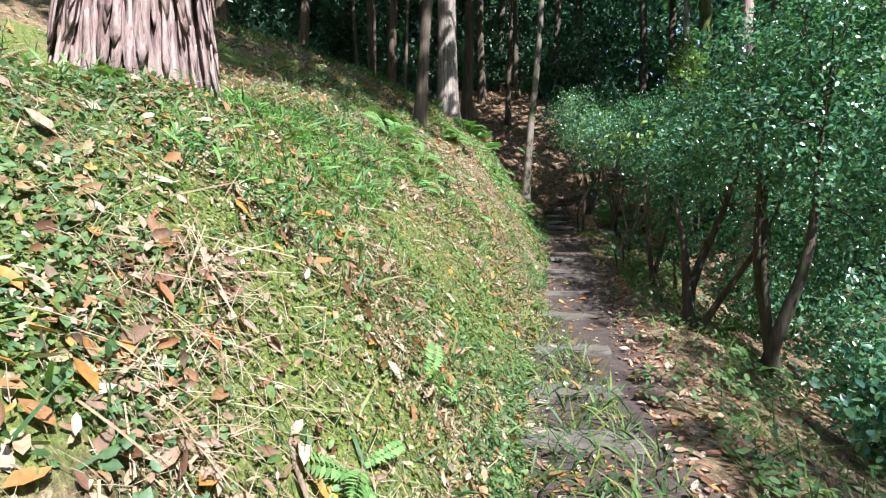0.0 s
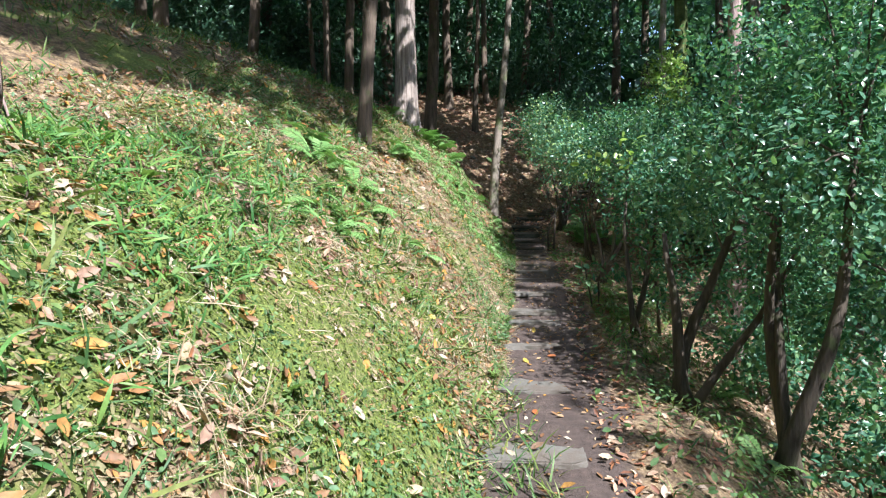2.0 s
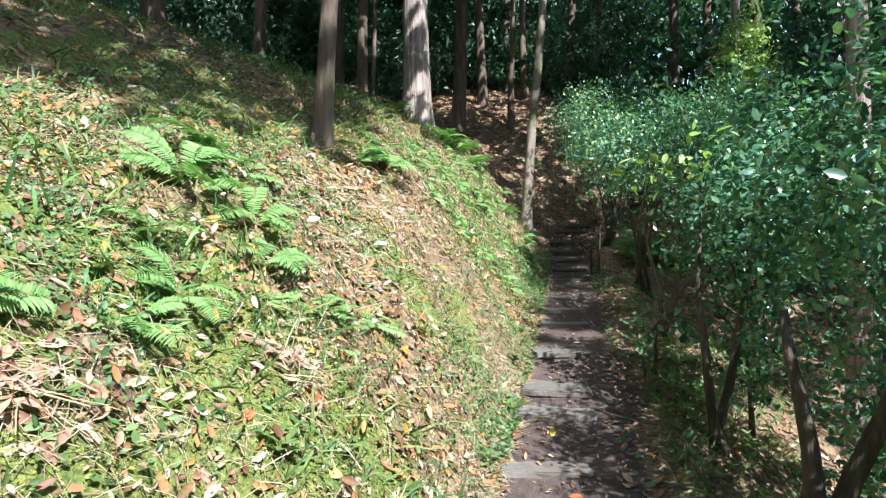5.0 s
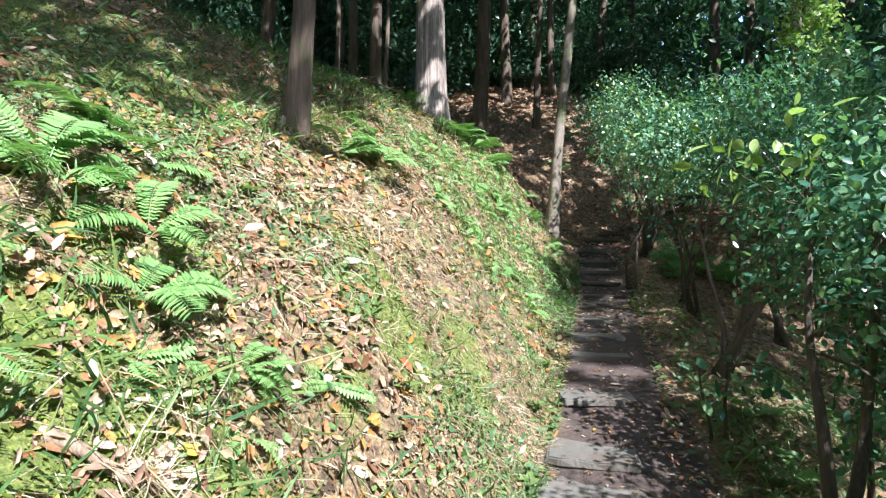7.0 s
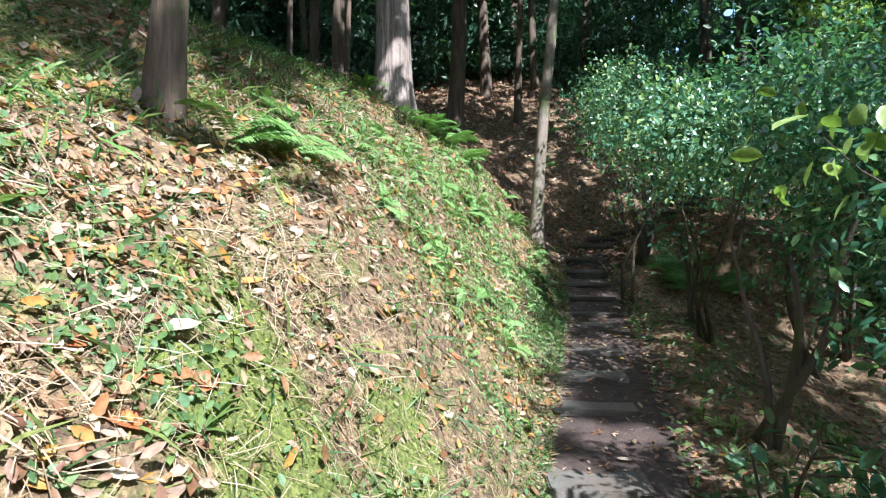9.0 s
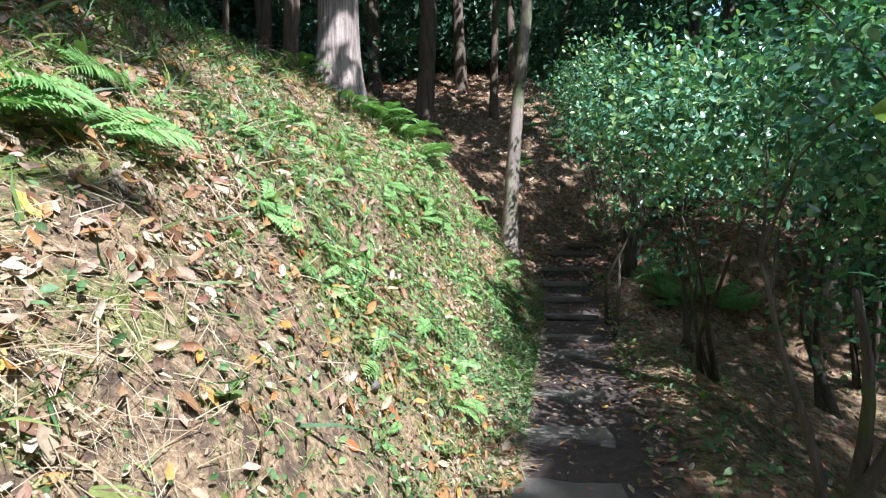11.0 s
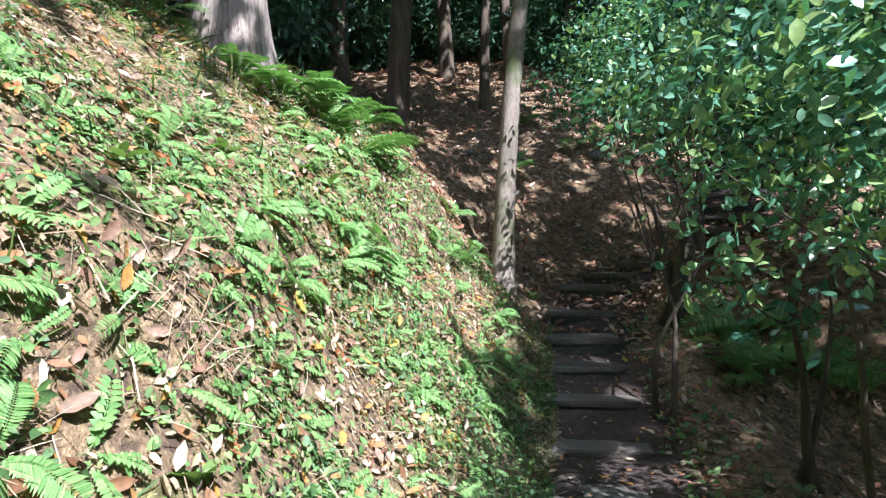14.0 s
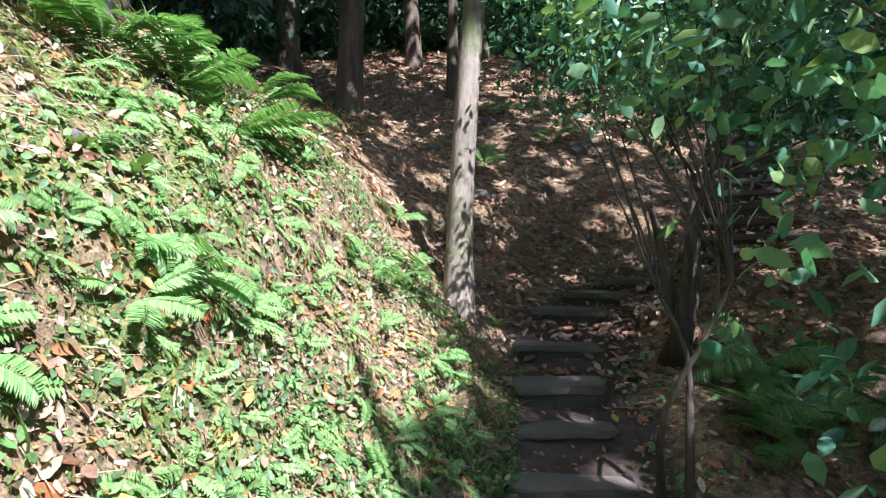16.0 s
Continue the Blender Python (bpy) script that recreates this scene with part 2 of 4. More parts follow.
DIAMOND = ([(0, 0, 0), (0.24, 0.5, 0.07), (0, 1, -0.03), (-0.24, 0.5, 0.07)], [(0, 1, 2), (0, 2, 3)])
CURLED = ([(0, 0, 0), (0.2, 0.3, 0.13), (0.17, 0.72, 0.12), (0, 1, 0.10), (-0.18, 0.7, 0.08), (-0.2, 0.3, 0.12), (0, 0.35, 0.0), (0, 0.7, 0.02)],
          [(0, 1, 6), (0, 6, 5), (1, 2, 7, 6), (6, 7, 4, 5), (2, 3, 7), (7, 3, 4)])
BLADE = ([(-0.03, 0, 0), (0.03, 0, 0), (0.025, 0.5, 0.12), (-0.025, 0.5, 0.12), (0, 1, 0.02)], [(0, 1, 2, 3), (3, 2, 4)])
STRAND = ([(-0.012, 0, 0), (0.012, 0, 0), (0.012, 0.5, 0.05), (-0.012, 0.5, 0.05), (0.008, 1, 0), (-0.008, 1, 0)], [(0, 1, 2, 3), (3, 2, 4, 5)])


def tube(name, points, radii, material, sides=8, rough=0.0, seed=0, flute=0.0, lobes=9):
    """A closed, tapered, slightly uneven tube along points."""
    r = np.random.default_rng(seed)
    pts = np.asarray(points, float)
    n = len(pts)
    tang = np.gradient(pts, axis=0)
    tang /= np.linalg.norm(tang, axis=1, keepdims=True)
    ref = np.array([0.0, 1.0, 0.0]) if abs(tang[0][2]) > 0.5 else np.array([0, 0, 1.0])
    ph = r.uniform(0, 6.28, 6)
    verts, faces = [], []
    for i in range(n):
        a = np.cross(tang[i], ref)
        a /= np.linalg.norm(a)
        b = np.cross(tang[i], a)
        for k in range(sides):
            w = 2 * math.pi * k / sides
            rr = radii[i] * (1 + rough * (0.5 * math.sin(3 * w + ph[0] + i * 0.7) + 0.4 * math.sin(5 * w + ph[1] - i * 1.1) + r.uniform(-0.4, 0.4)))
            rr *= 1 + flute * (abs(math.sin(lobes * w / 2 + ph[2] + 0.25 * math.sin(i * 0.5))) - 0.6)
            verts.append(pts[i] + rr * (math.cos(w) * a + math.sin(w) * b))
    for i in range(n - 1):
        for k in range(sides):
            k2 = (k + 1) % sides
            faces.append((i * sides + k, i * sides + k2, (i + 1) * sides + k2, (i + 1) * sides + k))
    faces.append(tuple(range(sides))[::-1])
    faces.append(tuple((n - 1) * sides + k for k in range(sides)))
    return polys(name, verts, faces, material, True)


def join_tubes(name, runs, material, sides=5):
    verts, faces = [], []
    for pts, radii in runs:
        pts = np.asarray(pts, float)
        tang = np.gradient(pts, axis=0)
        o = len(verts)
        for i in range(len(pts)):
            t = tang[i] / (np.linalg.norm(tang[i]) + 1e-9)
            a = np.cross(t, (0.3, 0.9, 0.2))
            a /= np.linalg.norm(a) + 1e-9
            b = np.cross(t, a)
            for k in range(sides):
                w = 2 * math.pi * k / sides
                verts.append(pts[i] + radii[i] * (math.cos(w) * a + math.sin(w) * b))
        for i in range(len(pts) - 1):
            for k in range(sides):
                k2 = (k + 1) % sides
                faces.append((o + i * sides + k, o + i * sides + k2, o + (i + 1) * sides + k2, o + (i + 1) * sides + k))
    return polys(name, verts, faces, material, True)


def bow(a, b, sag, n=6, r=None):
    """A bent line from a to b."""
    a, b = np.asarray(a, float), np.asarray(b, float)
    t = np.linspace(0, 1, n)[:, None]
    p = a + (b - a) * t + np.asarray(sag) * (4 * t * (1 - t))
    if r is not None:
        ph, amp = r.uniform(0, 6.28, 3), r.uniform(0.01, 0.03, 3) * np.linalg.norm(b - a)
        p += np.sin(math.pi * t) * amp * np.sin(5.0 * t + ph)
    return p


# ---------------------------------------------------------------- the lie of the land
# the path's middle line: x, y, height, and how bank-like its left side is there
LINE = np.array([
    (-1.9, -14, -1.4, 0.9, 0), (-0.77, -8, -0.75, 0.9, 0), (0.30, -0.5, 0.12, 0.9, 0), (0.87, 3.2, 0.58, 0.9, 0), (1.07, 4.07, 0.69, 0.9, 0), (1.19, 4.7, 0.76, 1.02, 0), (1.38, 5.79, 0.87, 1.05, 0),
    (1.58, 6.63, 1.03, 1.12, 0), (1.86, 8.24, 1.33, 1.14, 0.1), (1.98, 8.9, 1.41, 1.04, 0.5), (2.08, 9.56, 1.50, 1.0, 1), (2.26, 10.7, 1.67, 1.0, 1),
    (2.52, 12.3, 1.74, 1.08, 1), (2.62, 12.9, 1.88, 1.12, 1), (2.72, 13.6, 2.14, 1.08, 1), (2.78, 14.07, 2.26, 0.95, 1), (2.84, 14.4, 2.42, 0.85, 1),
    (2.95, 14.85, 2.64, 0.6, 1), (3.3, 15.1, 2.78, 0.3, 1), (3.75, 15.2, 2.88, 0.15, 1), (4.15, 15.25, 3.0, 0.08, 1), (4.5, 15.35, 3.12, 0.03, 1), (4.8, 15.8, 3.36, 0.0, 1),
    (5.15, 16.45, 3.72, 0.0, 1), (5.55, 17.2, 4.14, 0.0, 1), (6.0, 18.0, 4.58, 0.0, 1), (6.4, 18.8, 4.98, 0.0, 1), (7.6, 22.0, 5.9, 0.0, 1), (9.5, 28.0, 7.0, 0.0, 1), (14, 60, 10, 0.0, 1)])
BANK_U = [0, 0.1, 0.2, 0.5, 0.62, 0.8, 1.0, 1.2, 1.65, 2.5, 4, 7, 15, 40, 100]
BANK_H = [0, 0.06, 0.22, 0.66, 0.86, 1.09, 1.30, 1.48, 1.84, 2.30, 3.0, 4.1, 6.3, 12, 22]
NOSE_U = [0, 0.1, 0.2, 0.5, 0.7, 0.9, 1.0, 1.1, 1.25, 1.65, 2.0, 2.5, 4, 7, 15, 40, 100]
NOSE_H = [0, 0.05, 0.14, 0.46, 0.68, 0.98, 1.16, 1.40, 1.64, 2.08, 2.38, 2.70, 3.4, 4.4, 6.5, 12, 22]
SLOPE_U = [0, 0.4, 1, 3, 6, 9, 15, 40, 100]
SLOPE_H = [0, 0.12, 0.45, 1.55, 3.0, 4.0, 5.6, 11, 22]
RIGHT_U = [0, 0.25, 0.5, 1, 2, 4, 8, 30, 100]
RIGHT_H = [0, 0.02, -0.06, -0.32, -0.85, -1.35, -1.9, -2.4, -2.4]
HALF = 0.45


def land(x, y, rough=True):
    """Height of the ground, the way across from the path's middle (left is plus), and the bank's share."""
    x, y = np.asarray(x, float).ravel(), np.asarray(y, float).ravel()
    best, total = np.full(x.shape, 1e18), np.zeros(x.shape)
    z, off, bankness, nose = np.zeros(x.shape), np.zeros(x.shape), np.zeros(x.shape), np.zeros(x.shape)
    for a, b in zip(LINE[:-1], LINE[1:]):
        dx, dy = b[0] - a[0], b[1] - a[1]
        ln = dx * dx + dy * dy
        t = np.clip(((x - a[0]) * dx + (y - a[1]) * dy) / ln, 0, 1)
        px, py = x - a[0] - t * dx, y - a[1] - t * dy
        d = px * px + py * py
        hit = d < best
        best = np.where(hit, d, best)
        off = np.where(hit, np.sign(dx * py - dy * px) * np.sqrt(d), off)
        w = 1 / (d + 0.02) ** 4
        total += w
        z += w * (a[2] + t * (b[2] - a[2]))
        bankness += w * (a[3] + t * (b[3] - a[3]))
        nose += w * (a[4] + t * (b[4] - a[4]))
    z, bankness, nose = z / total, bankness / total, nose / total
    u = np.maximum(off - HALF, 0)
    v = np.maximum(-off - HALF, 0)
    edge = 0.04 * vnoise(y, y * 0, 0.9, 5) + 0.04 * vnoise(y, x * 0, 2.7, 8)
    level = np.interp(y, [3.4, 6.5], [0.15, 1.0])        # the terrace under the old cedar
    u = np.where(u > 1.6, 1.6 + (u - 1.6) * (level + (1 - level) * np.clip((u - 1.6) / 14, 0, 1)), u)
    ub = np.maximum(u + edge * np.clip(u * 4, 0, 1), 0)
    h = (np.interp(ub, BANK_U, BANK_H) * (1 - nose) + np.interp(ub, NOSE_U, NOSE_H) * nose) * bankness + np.interp(u, SLOPE_U, SLOPE_H) * (1 - np.clip(bankness, 0, 1))
    h = h + np.interp(v, RIGHT_U, RIGHT_H)
    if rough:
        k = np.clip(np.abs(off) / 0.9, 0.12, 1)
        h = h + k * (0.09 * vnoise(x, y, 0.7, 1) + 0.05 * vnoise(x, y, 2.1, 2) + 0.022 * vnoise(x, y, 5.5, 3) + 0.012 * vnoise(x, y, 13, 4))
    return z + h, off, bankness


def ground_z(x, y):
    return float(land([x], [y])[0][0])


def normals(x, y):
    e = 0.08
    zx = (land(x + e, y)[0] - land(x - e, y)[0]) / (2 * e)
    zy = (land(x, y + e)[0] - land(x, y - e)[0]) / (2 * e)
    n = np.stack([-zx, -zy, np.ones_like(zx)], 1)
    return n / np.linalg.norm(n, axis=1, keepdims=True)


def mossy(x, y):
    """Where cushions of moss keep the bank clear of litter: 0 to 1."""
    base = np.clip((vnoise(x, y, 1.1, 30) + 0.5 * vnoise(x, y, 2.9, 31) - 0.15) / 0.25, 0, 1) * np.clip((8.5 - y) / 2, 0.1, 0.85)
    ragged = 1 + 0.4 * vnoise(x, y, 6.0, 32)
    for cx, cy, w in ((-0.02, 5.05, 0.32), (0.38, 5.25, 0.2), (-0.35, 1.35, 0.4), (-0.5, 3.0, 0.35), (-0.15, 0.9, 0.25), (0.1, 3.9, 0.25), (0.35, 6.9, 0.22)):
        base = np.maximum(base, 0.95 * np.clip(1.6 - ragged * np.hypot(x - cx, y - cy) / w, 0, 1))
    return base


def build_ground():
    xs = np.concatenate([np.linspace(-150, -12, 24)[:-1], np.linspace(-12, -4.5, 40)[:-1], np.linspace(-4.5, 6, 190)[:-1],
                         np.linspace(6, 16, 40)[:-1], np.linspace(16, 150, 24)])
    ys = np.concatenate([np.linspace(-150, -8, 22)[:-1], np.linspace(-8, -1, 30)[:-1], np.linspace(-1, 18, 330)[:-1],
                         np.linspace(18, 34, 60)[:-1], np.linspace(34, 200, 26)])
    X, Y = np.meshgrid(xs, ys)
    z, off, bk = land(X, Y)
    v = np.stack([X.ravel(), Y.ravel(), z], 1)
    nx, ny = len(xs), len(ys)
    i = (np.arange(ny - 1)[:, None] * nx + np.arange(nx - 1)[None, :]).ravel()
    loops = np.stack([i, i + 1, i + nx + 1, i + nx], 1).ravel()
    n = len(i)
    me = mesh_of("ground", v, loops, np.arange(n) * 4, np.full(n, 4), M_GROUND, True)
    wob = 0.12 * vnoise(X.ravel(), Y.ravel(), 2.0, 21)
    path = np.clip((HALF + 0.10 + wob - np.abs(off)) / 0.14, 0, 1)
    lit = np.clip((off - 0.35) / 0.5, 0, 1) * np.clip(bk, 0, 1) * np.clip((6 - off) / 3, 0.2, 1)
    moss = 0.20 + (0.17 + 0.12 * np.clip((3.5 - Y.ravel()) / 2, 0, 1)) * lit + 0.08 * vnoise(X.ravel(), Y.ravel(), 0.8, 22) + 0.46 * mossy(X.ravel(), Y.ravel()) * lit
    moss = np.where(Y.ravel() > 13, moss - 0.15, moss) + 0.05 * np.clip((8 - Y.ravel()) / 3, 0, 1) * lit
    col = np.stack([path, np.clip(moss, 0, 1), 0 * path, 1 + 0 * path], 1).astype(np.float32)
    at = me.color_attributes.new("zone", "FLOAT_COLOR", "POINT")
    at.data.foreach_set("color", col.ravel())
    return tagged(new("ground", me), "mossy leaf-strewn woodland bank beside a trodden earth path", "ground", kind="structure")


ground = build_ground()


# ---------------------------------------------------------------- stone steps
def block(name, w, d, h, seed, material, bevel=0.010):
    r = np.random.default_rng(seed)
    bm = bmesh.new()
    bmesh.ops.create_cube(bm, size=1)
    bmesh.ops.scale(bm, vec=(w, d, h), verts=bm.verts)
    bmesh.ops.subdivide_edges(bm, edges=[e for e in bm.edges if abs((e.verts[0].co - e.verts[1].co).x) > 0.1], cuts=5)
    for v in bm.verts:
        end = 1 + 1.5 * (abs(v.co.x) > 0.45 * w)
        v.co += Vector((r.uniform(-1, 1) * 0.012 * end, r.uniform(-1, 1) * 0.014 * end, r.uniform(-1, 1) * 0.004))
    bmesh.ops.bevel(bm, geom=bm.edges[:], offset=bevel, segments=2, affect="EDGES")
    me = bpy.data.meshes.new(name)
    bm.to_mesh(me)
    bm.free()
    me.materials.append(material)
    return me


def stone_step(x, y, z, w, d, turn, seed, label, group, riser=0.14):
    """A worn tread slab on a mossy riser coloured dark for its shade; z is the top of the tread."""
    t = thing("stone_step", (x, y, z), label, "step", group)
    t.matrix_basis = pose(x, y, z, rng.uniform(-1, 1), rng.uniform(-1.2, 1.2), turn)
    part("tread", block("tread", w, d, 0.05, seed, M_STONE), t, m=pose(0, 0, -0.025))
    part("riser", block("riser", w - 0.03, d - 0.04, riser, seed + 100, M_RISER), t, "mossy riser with its shade put into the colour", pose(0, 0.0, -0.05 - riser / 2))
    return t


# front edge y, height of the tread, width, depth, how far from the path's left edge
STEPS = [(y, float(np.interp(y + 0.45 * d, LINE[:, 1][:17], LINE[:, 2][:17])) + 0.006, w, d) for y, w, d in (
    (0.7, 0.58, 0.42), (1.5, 0.60, 0.42), (2.28, 0.62, 0.42), (2.95, 0.58, 0.40), (3.85, 0.60, 0.42), (5.0, 0.55, 0.40), (6.1, 0.53, 0.42),
    (6.82, 0.56, 0.34), (7.2, 0.55, 0.42), (8.02, 0.53, 0.42), (9.05, 0.53, 0.40), (9.7, 0.54, 0.40), (10.32, 0.58, 0.40))]
STEPS += [(11.5, 1.73, 0.56, 0.42), (12.3, 1.79, 0.64, 0.45), (12.88, 1.95, 0.62, 0.40), (13.32, 2.12, 0.58, 0.34), (13.66, 2.29, 0.60, 0.40), (14.28, 2.46, 0.62, 0.40)]
for i, (y, z, w, d) in enumerate(STEPS):
    cx = float(np.interp(y, LINE[:, 1][:17], LINE[:, 0][:17])) - HALF + w / 2
    stone_step(cx + 0.06, y + d / 2, z, w, d, -5 + rng.uniform(-4, 4), i, "worn grey stone step set in the earth path", "stone steps of the path")
# the flight that turns off and climbs through the trees
FLIGHT = [(2.92, 14.85, 2.66, 0.6, -25), (3.22, 15.08, 2.78, 0.62, -45), (3.6, 15.2, 2.88, 0.65, -68), (4.05, 15.25, 3.0, 0.7, -64)]
FLIGHT += [(4.5 + 0.166 * k, 15.3 + 0.308 * k, 3.10 + 0.17 * k, 0.8, -28) for k in range(13)]
for i, (x, y, z, w, a) in enumerate(FLIGHT):
    stone_step(x, y, z + 0.03, w, 0.34, a + rng.uniform(-3, 3), 40 + i, "stone step climbing through the trees", "stone steps of the upper flight")


# ---------------------------------------------------------------- trees
def crown_mesh(name, blobs, n, size, template, material, seed, cluster=10, spread=0.18, shell=0.45, droop=0.2, floor=None):
    """Leaves in small sprays spread through ellipsoids (middle, radii)."""
    r = np.random.default_rng(seed)
    vol = np.array([a[1][0] * a[1][1] * a[1][2] for a in blobs]) ** 0.8
    pick = r.choice(len(blobs), size=n // cluster, p=vol / vol.sum())
    mid = np.array([b[0] for b in blobs], float)[pick]
    rad = np.array([b[1] for b in blobs], float)[pick]
    d = unit(len(pick), r)
    rr = (shell + (1 - shell) * r.random(len(pick))) * (1 + 0.16 * np.sin(d[:, 0] * 5 + seed) + 0.14 * np.sin(d[:, 2] * 7 + d[:, 1] * 4 + seed))
    c = mid + d * rad * rr[:, None]
    out = d * 0.8 + unit(len(pick), r) * 0.5
    out[:, 2] += 0.25
    c, out = np.repeat(c, cluster, 0), np.repeat(out, cluster, 0)
    out /= np.linalg.norm(out, axis=1, keepdims=True)
    t = np.tile(np.linspace(-1, 1, cluster), len(pick))[:, None]
    m = len(c)
    locs = c + out * t * spread + r.normal(size=(m, 3)) * spread * 0.22
    dirs = out * 0.55 + unit(m, r) * 0.9
    dirs[:, 2] -= droop
    face = np.repeat(d, cluster, 0)
    up = face * 0.8 + np.array([0.0, 0, 0.75]) + unit(m, r) * 0.5
    s = size * r.uniform(0.6, 1.25, m)
    return scatter(name, template, frames(dirs, up) * s[:, None, None], locs, material)


def tree(name, x, y, r0, height, lean, material, label, seed, flare=1.4, sides=14, flute=0.08, lobes=9, rough=0.04, crown=None, group=""):
    z = ground_z(x, y) - 0.25
    t = thing(name, (x, y, z), label, "tree", group)
    hs = [0, 0.12, 0.25, 0.4, 0.6, 0.9, 1.4, 2.2, 3.3, 4.6, 6.5, height]
    pts = [(lean[0] * h + 0.03 * math.sin(h * 1.1 + seed), lean[1] * h, h) for h in hs]
    radii = [r0 * (1 + (flare - 1) * math.exp(-max(h - 0.15, 0) * 3.2)) * (1 - 0.6 * h / height) for h in hs]
    part("trunk", tube("trunk", pts, radii, material, sides, rough, seed, flute, lobes), t)
    if crown:
        part("crown", crown, t, m=Matrix.Translation((lean[0] * height, lean[1] * height, height)))
    return t


HIGH = crown_mesh("crown", [((0, 0, 0), (2.2, 2.2, 2.0)), ((0.9, 0.5, -2), (1.8, 1.6, 1.4)), ((-0.8, -0.6, -1.2), (1.9, 1.8, 1.5))],
                  2600, 0.34, DIAMOND, M_WOODS, 3, 8, 0.35, 0.2)


def cedar(x, y):
    """The old cedar on the bank: fluted trunk in long peeling strips, spread foot."""
    z = ground_z(x, y) - 0.35
    t = thing("cedar_tree", (x, y, z), "massive old cedar with peeling reddish bark on the bank", "tree")
    hs = [0.045 * k for k in range(60)] + [2.8, 3.1, 3.6, 4.5, 7, 12]
    r = np.random.default_rng(5)

    def girth(h):
        return 0.325 * (1 + 0.42 * math.exp(-h * 1.7)) * (1 - 0.03 * h)

    def plates(w, h):
        """Height of the bark: long wavering plates with deep furrows between them."""
        a = abs(math.sin(6.5 * w + 0.9 * math.sin(1.1 * h + 2 * w) + 0.35 * math.sin(4 * h)))
        b = abs(math.sin(15.5 * w + 1.6 * math.sin(1.3 * h + 3 * w) + 0.5 * math.sin(5.3 * h + w)))
        c = abs(math.sin(33.5 * w + 1.6 * math.sin(2.9 * h + 5 * w)))
        return 0.40 * a ** 0.5 + 0.42 * b ** 0.6 + 0.18 * c ** 0.7

    def ridge(w, h):
        return 0.11 * plates(w, h) - 0.03 + 0.10 * math.exp(-h * 2.6) * abs(math.sin(2.5 * w + 0.6)) ** 0.8

    sides, verts, faces = 300, [], []
    for h in hs:
        for k in range(sides):
            w = 2 * math.pi * k / sides
            rad = girth(h) + ridge(w, h) - 0.05
            verts.append((-0.03 * h + rad * math.cos(w), rad * math.sin(w), h))
    for i in range(len(hs) - 1):
        for k in range(sides):
            k2 = (k + 1) % sides
            faces.append((i * sides + k, i * sides + k2, (i + 1) * sides + k2, (i + 1) * sides + k))
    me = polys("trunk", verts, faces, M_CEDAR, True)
    # mask of the low bark, where furrow shade is put into the colour
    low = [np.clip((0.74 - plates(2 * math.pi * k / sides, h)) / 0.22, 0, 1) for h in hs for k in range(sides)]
    at = me.attributes.new("furrow_shade", "FLOAT", "POINT")
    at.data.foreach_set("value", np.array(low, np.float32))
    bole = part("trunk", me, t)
    for i in range(230):
        w0, h0, ln = r.uniform(-3.0, 0.8), r.uniform(0.2, 2.1), r.uniform(0.2, 0.6)
        wd, verts, faces, lift = r.uniform(0.012, 0.034), [], [], r.uniform(0.004, 0.035)
        for k in range(7):
            q = k / 6
            h = h0 + ln * q
            mid = w0 + 0.05 * math.sin(2.2 * h + 0.7 * i)
            rad = girth(h) - 0.02 + 0.11 * plates(mid, h) * 0.85 + lift * (1 - q) ** 2
            for s_ in (-1, 1):
                a = mid + s_ * wd * (1 - 0.85 * abs(2 * q - 1) ** 3) * (1 + 0.25 * math.sin(7 * q + i)) / 0.5
                for e in (0, 0.010):
                    verts.append((-0.03 * h + (rad + e) * math.cos(a), (rad + e) * math.sin(a), h))
        for k in range(6):
            o = 4 * k
            faces += [(o + 1, o + 3, o + 7, o + 5), (o, o + 1, o + 5, o + 4), (o + 3, o + 2, o + 6, o + 7), (o, o + 4, o + 6, o + 2)]
        faces += [(0, 2, 3, 1), (24, 25, 27, 26)]
        part("bark_strip", polys("bark_strip", verts, faces, M_CEDAR), bole)
    return t


cedar(-1.87, 2.92)
tree("cypress_tree", -0.10, 12.75, 0.235, 11, (0.012, 0.0), M_PALE, "straight cypress with pale fibrous bark on the bank edge", 1, 1.45, 40, 0.10, 15, crown=HIGH)
t_d = tree("young_tree", -0.50, 7.82, 0.082, 9, (0.09, 0.02), M_BROWN, "slim brown tree with a white tag on the bank", 2, 1.5, 18, crown=HIGH)
tree("leaning_tree", 1.96, 14.6, 0.105, 10, (0.075, 0.02), M_GREY, "slender grey leaning tree at the head of the steps", 3, 1.5, 18, 0.05, 5, crown=HIGH)
tree("mossy_tree", 8.0, 17.8, 0.24, 12, (0.0, 0.0), M_MOSSY, "tall mossy green trunk in the woods", 4, 1.2, crown=HIGH)
tree("pale_tree", 11.5, 20.0, 0.30, 12, (0.0, 0.0), M_PALE, "tall pale sunlit trunk in the woods", 5, 1.2, crown=HIGH)
# the round white tag nailed on the young tree
bm = bmesh.new()
bmesh.ops.create_cone(bm, cap_ends=True, segments=16, radius1=0.02, radius2=0.02, depth=0.004)
me = bpy.data.meshes.new("tag")
bm.to_mesh(me)
bm.free()
m_tag, _, b_tag = mat("white_plastic", 0.5)
b_tag.inputs["Base Color"].default_value = (0.8, 0.8, 0.78, 1)
me.materials.append(m_tag)
h_tag = 3.44 - t_d.location.z
r_tag = 0.082 * (1 + 0.5 * math.exp(-max(h_tag - 0.15, 0) * 3.2)) * (1 - 0.6 * h_tag / 9) * 1.27 + 0.004
